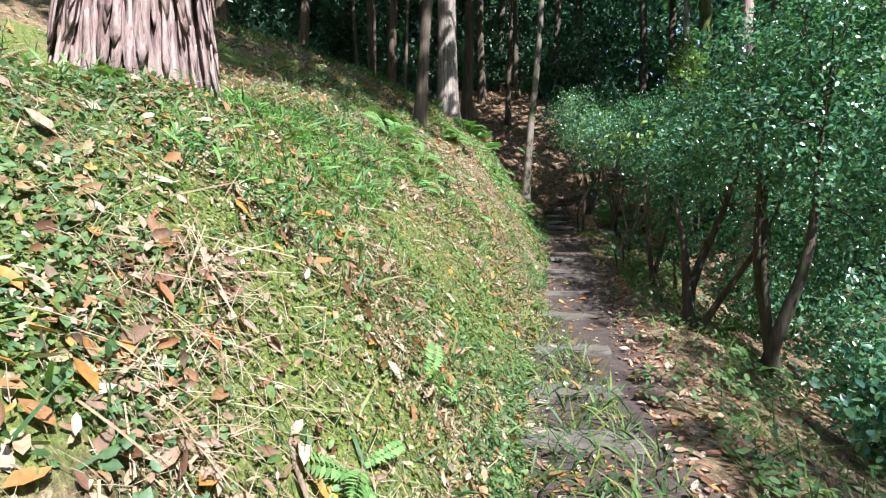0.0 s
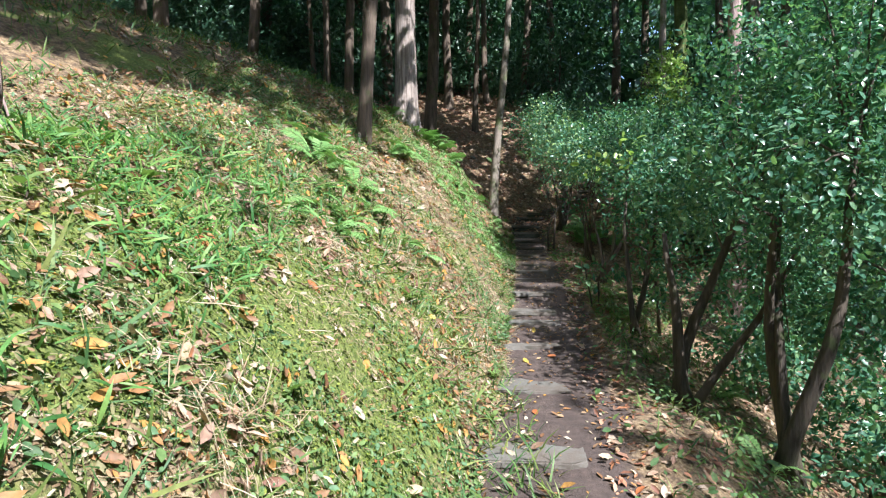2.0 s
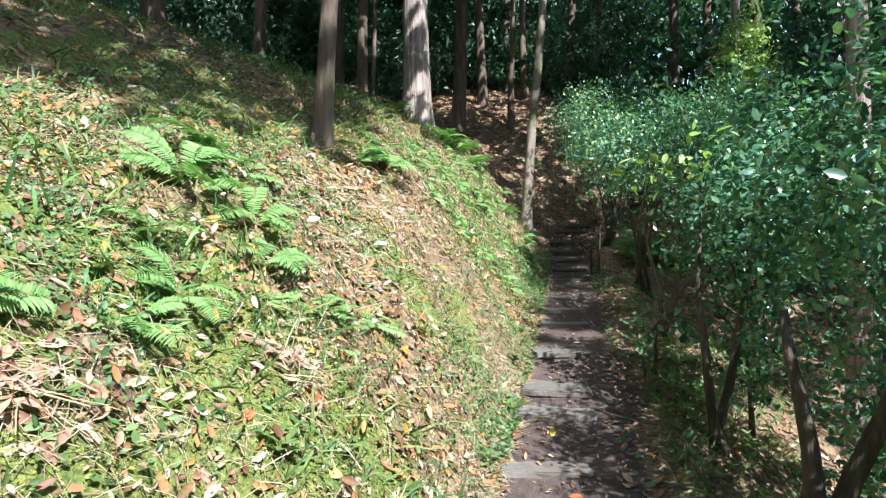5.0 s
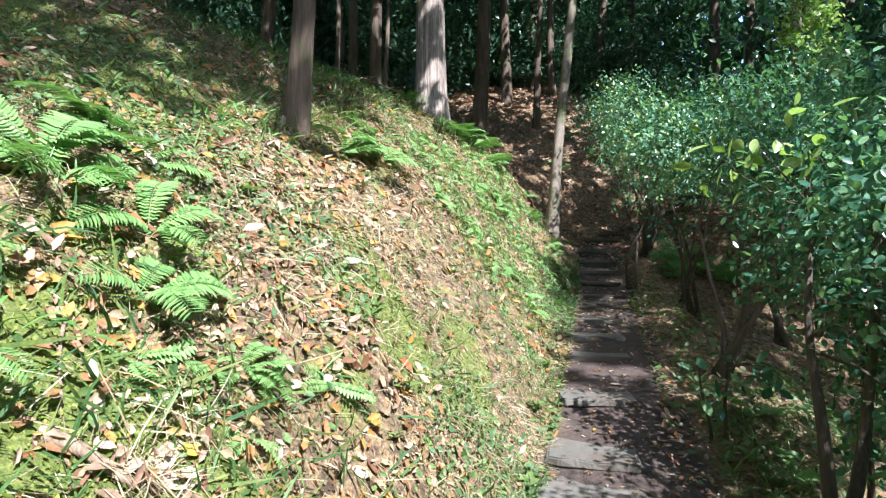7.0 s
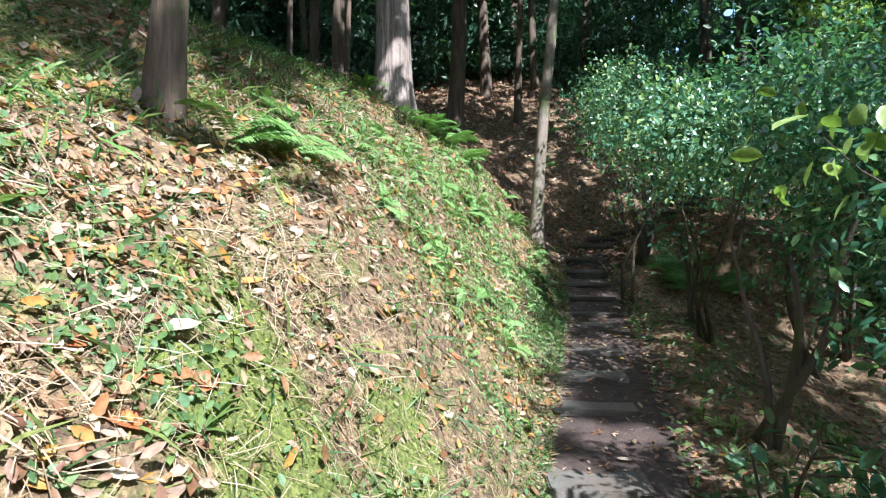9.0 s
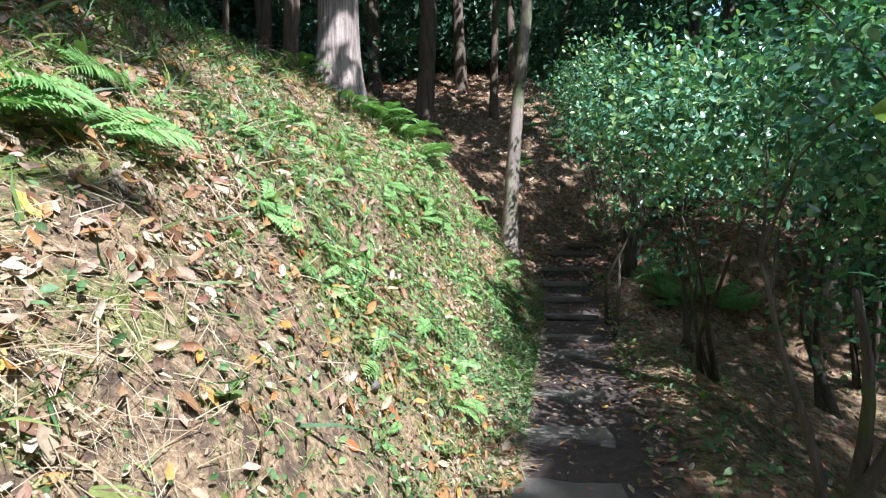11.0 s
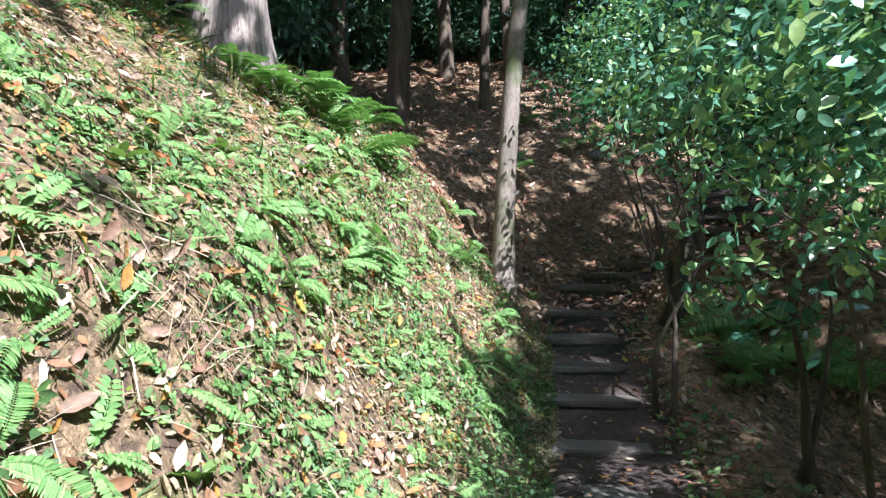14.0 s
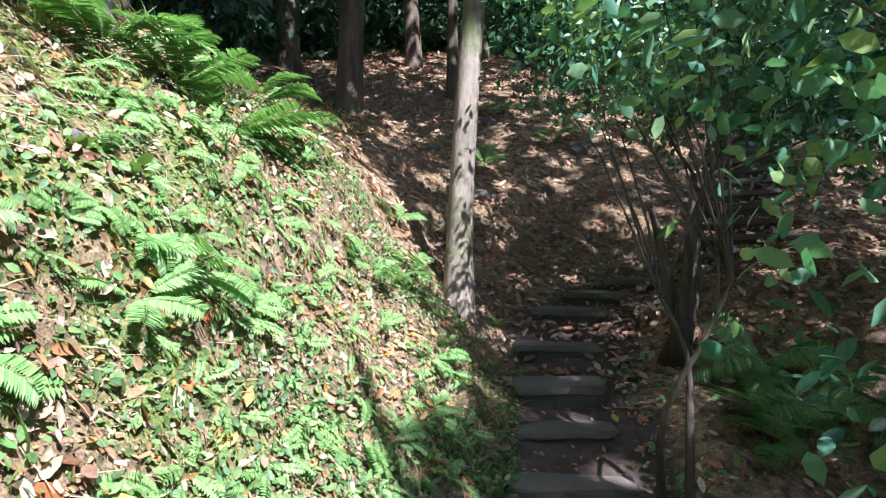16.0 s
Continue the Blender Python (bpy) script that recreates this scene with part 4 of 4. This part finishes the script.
def onpath(n, r):
    y = r.uniform(0.5, 15, n)
    c = np.interp(y, LINE[:, 1][:17], LINE[:, 0][:17])
    return c + r.uniform(-0.5, 0.6, n), y


def patchy(f, seed, lo=-0.2, hi=0.5):
    return lambda x, y, off, bk: np.clip((vnoise(x, y, f, seed) + 0.5 * vnoise(x, y, f * 2.7, seed + 1) - lo) / (hi - lo), 0.12, 1)


TINY = ([(0, 0, 0), (0.22, 0.22, 0.06), (0.27, 0.6, 0.07), (0.03, 1, -0.04), (-0.24, 0.66, 0.06), (-0.25, 0.27, 0.07)], [(0, 1, 2, 3), (0, 3, 4, 5)])
SCRAP = ([(0, 0, 0), (0.2, 0.1, 0.05), (0.16, 0.55, 0.10), (0.05, 0.9, 0.02), (-0.2, 0.75, 0.05), (-0.12, 0.35, 0.08)], [(0, 1, 2, 3), (0, 3, 4, 5)])
strew("fallen_leaves", 14500, near, CURLED, (0.02, 0.085), M_DRY, 101, "dry brown and tan leaves strewn on the bank", "leaves", 0.6, 0.03, 0.1, patchy(1.0, 51, -0.1, 0.35), clear=0.75)
strew("leaf_crumbs", 60000, near, SCRAP, (0.012, 0.045), M_CRUMB, 111, "crumbled dry leaf scraps on the bank", "leaves", 0.8, 0.025, 0.15, patchy(1.6, 65, -0.5, 0.4), clear=0.85)
strew("fallen_leaves", 9000, over, CURLED, (0.05, 0.11), M_DRY, 102, "orange-brown leaves on the slope under the trees", "leaves", 0.5, 0.03, 0.1, patchy(0.8, 53, -0.6, 0.4))
strew("fallen_leaves", 22000, beyond, CURLED, (0.05, 0.12), M_DRYDARK, 103, "reddish brown leaf litter on the shaded slope", "leaves", 0.5, 0.03, 0.1)
strew("fallen_leaves", 9000, lowside, CURLED, (0.03, 0.09), M_DRYDARK, 104, "dull brown leaf litter under the shrubs", "leaves", 0.5, 0.02, 0.1)
strew("fallen_leaves", 1500, onpath, CURLED, (0.025, 0.065), M_DRY, 105, "scattered dry leaves on the trodden path", "leaves", 0.4, 0.012, 0.05)
strew("dry_straw", 56000, near, STRAND, (0.04, 0.14), M_STRAW, 106, "dead grass stalks and straw on the bank", "straw", 0.6, 0.03, 0.15, patchy(1.4, 55, -0.2, 0.5), clear=0.55, hang=1.2)
strew("grass", 26000, near, BLADE, (0.035, 0.10), M_GRASS, 107, "short green grass blades on the bank", "grass", 0.7, 0.0, 0.6, patchy(0.9, 57, 0.15, 0.45), clear=0.5)
strew("grass", 16000, over, BLADE, (0.10, 0.24), M_GRASS, 108, "longer grass and sedge tufts on the slope", "grass", 0.7, 0.0, 0.8, patchy(0.7, 59, 0.0, 0.5))
strew("small_herbs", 56000, near, TINY, (0.012, 0.05), M_HERB, 109, "small leafy herbs covering the bank", "herbs", 0.7, 0.05, 0.3, patchy(1.1, 61, 0.1, 0.45), clear=0.7)
strew("small_herbs", 3500, lowside, LEAF, (0.03, 0.08), M_HERB, 110, "low leafy herbs under the shrubs", "herbs", 0.6, 0.08, 0.4, patchy(1.3, 63, 0.0, 0.6))


def by_cedar(n, r):
    return -0.5 - 1.1 * r.random(n), r.uniform(1.6, 4.3, n)


WIDE = ([(-0.035, 0, 0), (0.035, 0, 0), (0.06, 0.35, 0.10), (-0.06, 0.35, 0.10), (0.05, 0.7, 0.10), (-0.05, 0.7, 0.10), (0, 1, 0.0)], [(0, 1, 2, 3), (3, 2, 4, 5), (5, 4, 6)])


def slope_top(n, r):
    return -0.25 - 2.6 * r.random(n), r.uniform(3.8, 12.5, n)


def fern_zone(n, r):
    y = 8.2 + 6.2 * r.random(n)
    return np.interp(y, LINE[:, 1][:17], LINE[:, 0][:17]) - HALF - 0.12 - 1.35 * r.random(n), y


def drift(x, y, off, bk):
    """Leaves gather above the brow of the bank and thin out down its face."""
    return np.clip((vnoise(x, y, 0.8, 93) + 0.6 * vnoise(x, y, 2.3, 94) + 0.05) / 0.35, 0.04, 1) * np.clip((off - 0.75) / 0.6, 0.15, 1)


def start(n, r):
    y = r.uniform(0.5, 3.2, n)
    return np.interp(y, LINE[:, 1], LINE[:, 0]) - HALF - r.uniform(0.15, 2.3, n), y


strew("small_herbs", 7000, start, TINY, (0.012, 0.045), M_HERB, 113, "small leafy herbs in the moss of the bank", "herbs", 0.7, 0.04, 0.3, patchy(1.7, 71, -0.1, 0.4), clear=0.6)
strew("leaf_crumbs", 14000, start, SCRAP, (0.012, 0.045), M_CRUMB, 114, "crumbled dry leaf scraps on the moss", "leaves", 0.8, 0.025, 0.15, patchy(1.5, 73, -0.3, 0.4), clear=0.85)
strew("grass", 6000, start, BLADE, (0.03, 0.09), M_GRASS, 115, "short green grass blades in the moss", "grass", 0.7, 0.0, 0.5, patchy(1.3, 75, 0.0, 0.4), clear=0.5)
strew("dwarf_bamboo", 3000, by_cedar, WIDE, (0.04, 0.125), M_SASA, 112, "low dwarf bamboo leaves around the old cedar", "grass", 0.6, 0.09, 0.5, patchy(1.3, 67, 0.15, 0.4))
strew("dwarf_bamboo", 2800, slope_top, WIDE, (0.05, 0.13), M_SASA, 116, "clumps of dwarf bamboo on the slope above the path", "grass", 0.6, 0.09, 0.5, patchy(1.3, 91, 0.1, 0.5))
strew("moss_tufts", 52000, near, TINY, (0.008, 0.024), M_MOSS, 118, "soft bright green cushions of moss on the bank", "moss", 0.9, 0.012, 0.7, lambda x, y, off, bk: 0.06 + 0.94 * mossy(x, y) * np.clip((off - 0.5) / 0.3, 0, 1))
strew("fern_seedlings", 3800, fern_zone, LEAF, (0.02, 0.055), M_FERN, 119, "pale green young fern leaves on the bank", "ferns", 0.6, 0.05, 0.25, patchy(1.6, 95, -0.1, 0.4))
for k, (px, py, pr) in enumerate([(-0.62, 0.72, 0.36), (-0.75, 1.15, 0.3), (-0.35, 2.5, 0.3), (-0.75, 3.9, 0.45), (-0.35, 4.2, 0.3), (0.1, 5.2, 0.3), (0.05, 6.25, 0.4), (-0.3, 6.8, 0.45), (0.35, 7.4, 0.4), (0.3, 8.6, 0.5), (0.2, 9.6, 0.5), (0.75, 10.4, 0.35)]):
    def heap(n, r, cx=px, cy=py, w=pr):
        a, q = r.uniform(0, 2 * math.pi, n), w * np.abs(r.normal(size=n)) * 0.7
        return cx + q * np.cos(a), cy + q * np.sin(a)
    strew("leaf_drift", 130 if py < 5 else 80, heap, CURLED, (0.03, 0.085), M_LITTER, 140 + k, "drift of pale curled dead leaves on the bank", "leaves", 0.8, 0.04, 0.12)
    strew("straw_drift", 170, heap, STRAND, (0.08, 0.22), M_STRAW, 160 + k, "tangle of pale dead stalks on the bank", "straw", 0.7, 0.05, 0.15, hang=0.8)
strew("bleached_litter", 4600, near, CURLED, (0.03, 0.08), M_LITTER, 117, "pale curled dead leaves heaped in drifts on the bank", "leaves", 0.7, 0.04, 0.1, drift, clear=0.9)


# ---------------------------------------------------------------- sticks, bark and single leaves
def stick(name, a, b, r0, label, category, material=M_STICK, seed=0, lift=0.0, group="", twigs=0):
    r = np.random.default_rng(seed)
    za, zb = ground_z(*a), ground_z(*b)
    o = Vector((a[0], a[1], za))
    t = thing(name, o, label, category, group)
    p, q = np.array((0, 0, r0 * 0.6)), np.array((b[0] - a[0], b[1] - a[1], zb - za + r0 * 0.6 + lift))
    pts = bow(p, q, (0, 0, 0.01), 8, r) * 1.0
    for k in range(8):
        pts[k][2] = max(pts[k][2], ground_z(a[0] + pts[k][0], a[1] + pts[k][1]) - za + r0 * 0.4)
    part("stick", tube("stick", pts, np.linspace(r0, r0 * 0.5, 8), material, 8, 0.08, seed), t)
    for k in range(twigs):
        c = pts[r.integers(2, 7)]
        e = c + (q - p) * r.uniform(0.12, 0.3) + np.array((r.uniform(-0.2, 0.2), r.uniform(-0.2, 0.2), r.uniform(0.02, 0.18)))
        part("twig", join_tubes("twig", [(bow(c, e, (0, 0, 0.02), 4, r), np.linspace(r0 * 0.4, r0 * 0.12, 4))], material), t)
    return t


DEAD = "dead sticks on the bank"
stick("fallen_branch", (-2.9, 14.6), (-1.4, 14.3), 0.025, "long dead branch lying on the slope", "branch", seed=1, lift=0.25, twigs=5)
stick("fallen_branch", (-1.6, 13.2), (-0.45, 12.95), 0.018, "dead branch lying behind the cypress", "branch", seed=2, lift=0.12, twigs=5)
stick("dead_stick", (-0.10, 5.10), (0.10, 5.17), 0.022, "broken slab of brown bark on moss", "stick", seed=3, group=DEAD)
stick("dead_stick", (-0.80, 0.22), (-0.59, 0.41), 0.02, "short dead brown stick on moss", "stick", seed=4, group=DEAD)
stick("dead_stick", (-0.58, 0.50), (-0.40, 0.95), 0.006, "thin curved dead twig on moss", "stick", seed=5, group=DEAD)
stick("dead_stick", (1.75, 7.0), (2.05, 6.75), 0.008, "thin dead twig lying on the path", "stick", seed=6, group=DEAD)
for i in range(46):
    y = rng.uniform(1, 13)
    x = float(np.interp(y, LINE[:, 1], LINE[:, 0])) - HALF - rng.uniform(0.25, 2.4)
    a, ln = rng.uniform(0, 6.28), rng.uniform(0.12, 0.42)
    stick("dead_stick", (x, y), (x + ln * math.cos(a), y + ln * math.sin(a)), rng.uniform(0.003, 0.009), "thin dead twig lying among the leaf litter", "stick", seed=20 + i, group=DEAD)


def big_leaf(x, y, size, material, label, seed, group):
    r = np.random.default_rng(seed)
    n = normals(np.array([x]), np.array([y]))[0]
    up = Vector(n + r.normal(size=3) * 0.18).normalized()
    m = up.to_track_quat("Z", "Y").to_matrix().to_4x4() @ pose(0, 0, 0, 0, 0, r.uniform(0, 360)) @ Matrix.Scale(size, 4)
    ob = new("fallen_leaf", BIG[seed % 3][material.name])
    ob.matrix_basis = Matrix.Translation((x, y, ground_z(x, y) + 0.012)) @ m
    return tagged(ob, label, "leaf", group)


def leaf_shape(seed, material):
    r = np.random.default_rng(seed)
    verts, faces = [], []
    rows, curl, bend = 7, r.uniform(0.1, 0.3), r.uniform(-0.15, 0.25)
    for k in range(rows):
        t = k / (rows - 1)
        w = 0.24 * math.sin(math.pi * min(1, 0.04 + 0.94 * t ** 0.85)) ** 0.8 + 0.004
        z = bend * (t - 0.5) ** 2
        for s_ in (-1, -0.5, 0, 0.5, 1):
            verts.append((w * s_ + 0.02 * math.sin(5 * t), t - 0.5, z + curl * w * abs(s_) ** 1.5 + r.uniform(-0.008, 0.008)))
    for k in range(rows - 1):
        for c in range(4):
            o = k * 5 + c
            faces.append((o, o + 1, o + 6, o + 5))
    return polys("fallen_leaf", verts, faces, material, True)


M_ORANGE = leaf_material("orange_leaf", [(0.50, 0.17, 0.05), (0.42, 0.12, 0.05), (0.55, 0.26, 0.09)], 0.5, 0.15, 0.3)
M_TAN = leaf_material("tan_leaf", [(0.50, 0.38, 0.25), (0.60, 0.50, 0.38), (0.36, 0.24, 0.14)], 0.6, 0.12, 0.3)
BIG = [{m.name: leaf_shape(i * 3 + k, m) for k, m in enumerate((M_ORANGE, M_TAN, M_YELLOW))} for i in range(3)]
KINDS = [(M_ORANGE, "curled orange-brown fallen leaf on the bank"), (M_TAN, "pale tan fallen leaf lying on the bank"), (M_YELLOW, "yellow fallen leaf lying on the bank")]
for i in range(210):
    y = rng.uniform(0.8, 12.5)
    x = float(np.interp(y, LINE[:, 1], LINE[:, 0])) - HALF - rng.uniform(0.3, 2.3)
    m, lab = KINDS[0 if i % 9 < 4 else (1 if i % 9 < 8 else 2)]
    big_leaf(x, y, rng.uniform(0.07, 0.14), m, lab, i, "large fallen leaves")
for i, (x, y, m) in enumerate([(0.95, 3.0, M_YELLOW), (1.42, 6.6, M_YELLOW), (1.2, 5.8, M_YELLOW), (1.45, 5.9, M_ORANGE), (1.05, 4.6, M_ORANGE), (2.95, 12.8, M_YELLOW), (2.6, 11.4, M_YELLOW),
                               (1.2, 2.6, M_YELLOW), (0.9, 2.3, M_TAN), (1.4, 3.6, M_ORANGE), (1.9, 8.4, M_TAN), (2.3, 10.2, M_YELLOW), (2.9, 13.5, M_YELLOW), (2.2, 12.0, M_TAN)]):
    big_leaf(x, y, 0.085, m, "fallen leaf lying on the trodden path", 300 + i, "large fallen leaves")


def verge(n, r):
    y = r.uniform(0.8, 9.5, n)
    return np.interp(y, LINE[:, 1][:17], LINE[:, 0][:17]) + HALF + 0.12 + 1.1 * r.random(n) ** 1.3, y


strew("grass", 3000, verge, BLADE, (0.06, 0.2), M_GRASS, 120, "grass and sedge along the low edge of the path", "grass", 0.7, 0.0, 0.7, patchy(1.2, 81, -0.1, 0.4))
strew("verge_herbs", 2600, verge, LEAF, (0.03, 0.075), M_HERB, 121, "broad herb leaves along the low edge of the path", "herbs", 0.6, 0.12, 0.3, patchy(1.4, 83, 0.0, 0.5))


# ---------------------------------------------------------------- single plants
def leafy_plant(name, x, y, n, size, rise, material, label, seed, template=LEAF, group="small plants"):
    """A low plant: leaves spread round a short stem, each one a part."""
    r = np.random.default_rng(seed)
    t = thing(name, (x, y, ground_z(x, y) - 0.005), label, "plant", group)
    part("stem", join_tubes("stem", [(bow((0, 0, 0), (0.01, 0, rise + 0.02), (0.01, 0, 0), 4), [0.005, 0.004, 0.003, 0.002])], M_TWIG), t)
    me = scatter("leaf", template, np.eye(3)[None], np.zeros((1, 3)), material)
    for k in range(n):
        z = rise * (0.35 + 0.65 * k / n)
        part("leaf", me, t, m=pose(0, 0, z, r.uniform(5, 40), r.uniform(-15, 15), k * 137.5 + r.uniform(-15, 15)) @ Matrix.Scale(size * r.uniform(0.7, 1.15), 4))
    return t


leafy_plant("rosette_plant", 0.38, 6.53, 11, 0.16, 0.02, M_GRASS, "flat green rosette of narrow leaves on the bank", 1, WIDE)
leafy_plant("blade_plant", 1.78, 10.59, 9, 0.26, 0.03, M_GRASS, "tuft of long green blades at the path edge", 2, WIDE)
leafy_plant("seedling", -0.58, 8.81, 4, 0.16, 0.16, M_HERB, "broad-leaved seedling beside the young tree", 3)
LOW = "low broad-leaved seedling at the path edge"
for i, (x, y) in enumerate([(2.51, 8.7), (2.52, 8.96), (2.59, 8.64), (2.75, 8.5), (2.45, 7.3), (2.35, 6.8), (2.2, 5.6), (2.1, 5.2), (2.95, 10.2), (2.85, 9.7), (1.72, 10.9), (1.55, 9.6), (1.4, 8.7),
                             (1.25, 7.8), (1.15, 7.0), (0.98, 6.2), (0.85, 5.3), (0.72, 4.4), (0.55, 3.4), (1.95, 11.9), (2.3, 14.7), (2.0, 14.1), (1.9, 13.6)]):
    leafy_plant("seedling", x, y, 7, 0.075 + 0.03 * rng.random(), 0.09, M_HERB, LOW, 10 + i)
for i in range(70):
    y = rng.uniform(1.2, 13.8)
    x = float(np.interp(y, LINE[:, 1][:17], LINE[:, 0][:17])) - HALF - rng.uniform(0.15, 1.9)
    leafy_plant("seedling", x, y, int(rng.integers(5, 9)), rng.uniform(0.05, 0.10), rng.uniform(0.03, 0.09), M_HERB, "small leafy green seedling on the bank", 60 + i)


def rock(x, y, size, seed, label):
    r = np.random.default_rng(seed)
    bm = bmesh.new()
    bmesh.ops.create_icosphere(bm, subdivisions=3, radius=1)
    for v in bm.verts:
        d = v.co.normalized()
        v.co = d * (1 + 0.18 * math.sin(4 * d.x + seed) + 0.14 * math.sin(5 * d.y + 3 * d.z) + r.uniform(-0.03, 0.03))
    me = bpy.data.meshes.new("rock")
    bm.to_mesh(me)
    bm.free()
    me.materials.append(M_STONE)
    ob = new("rock", me)
    ob.matrix_basis = pose(x, y, ground_z(x, y) + size * 0.15, 0, 0, r.uniform(0, 360)) @ Matrix.Diagonal((size, size * 0.8, size * 0.6, 1))
    return tagged(ob, label, "stone", "stones")


rock(0.66, 11.91, 0.045, 1, "small pale stone lodged in the bank")
rock(0.95, 8.81, 0.05, 2, "pale stone half buried in the bank")
for i, (x, y, q) in enumerate([(2.2, 16.5, 0.12), (3.1, 16.9, 0.10), (3.6, 17.6, 0.14), (2.5, 18.2, 0.12), (1.7, 17.3, 0.1)]):
    rock(x, y, q, 5 + i, "grey stone in the leaf litter of the slope")


def wide_left(n, r):
    return r.uniform(-10, 0.5, n), r.uniform(-6, 3, n)


strew("fallen_leaves", 6000, wide_left, CURLED, (0.04, 0.11), M_DRY, 130, "dry leaves on the terrace beside the old cedar", "leaves", 0.5, 0.03, 0.1, patchy(0.8, 85, -0.5, 0.4))
strew("grass", 9000, wide_left, BLADE, (0.06, 0.2), M_GRASS, 131, "grass on the terrace beside the old cedar", "grass", 0.7, 0.0, 0.7, patchy(0.7, 87, -0.1, 0.4))
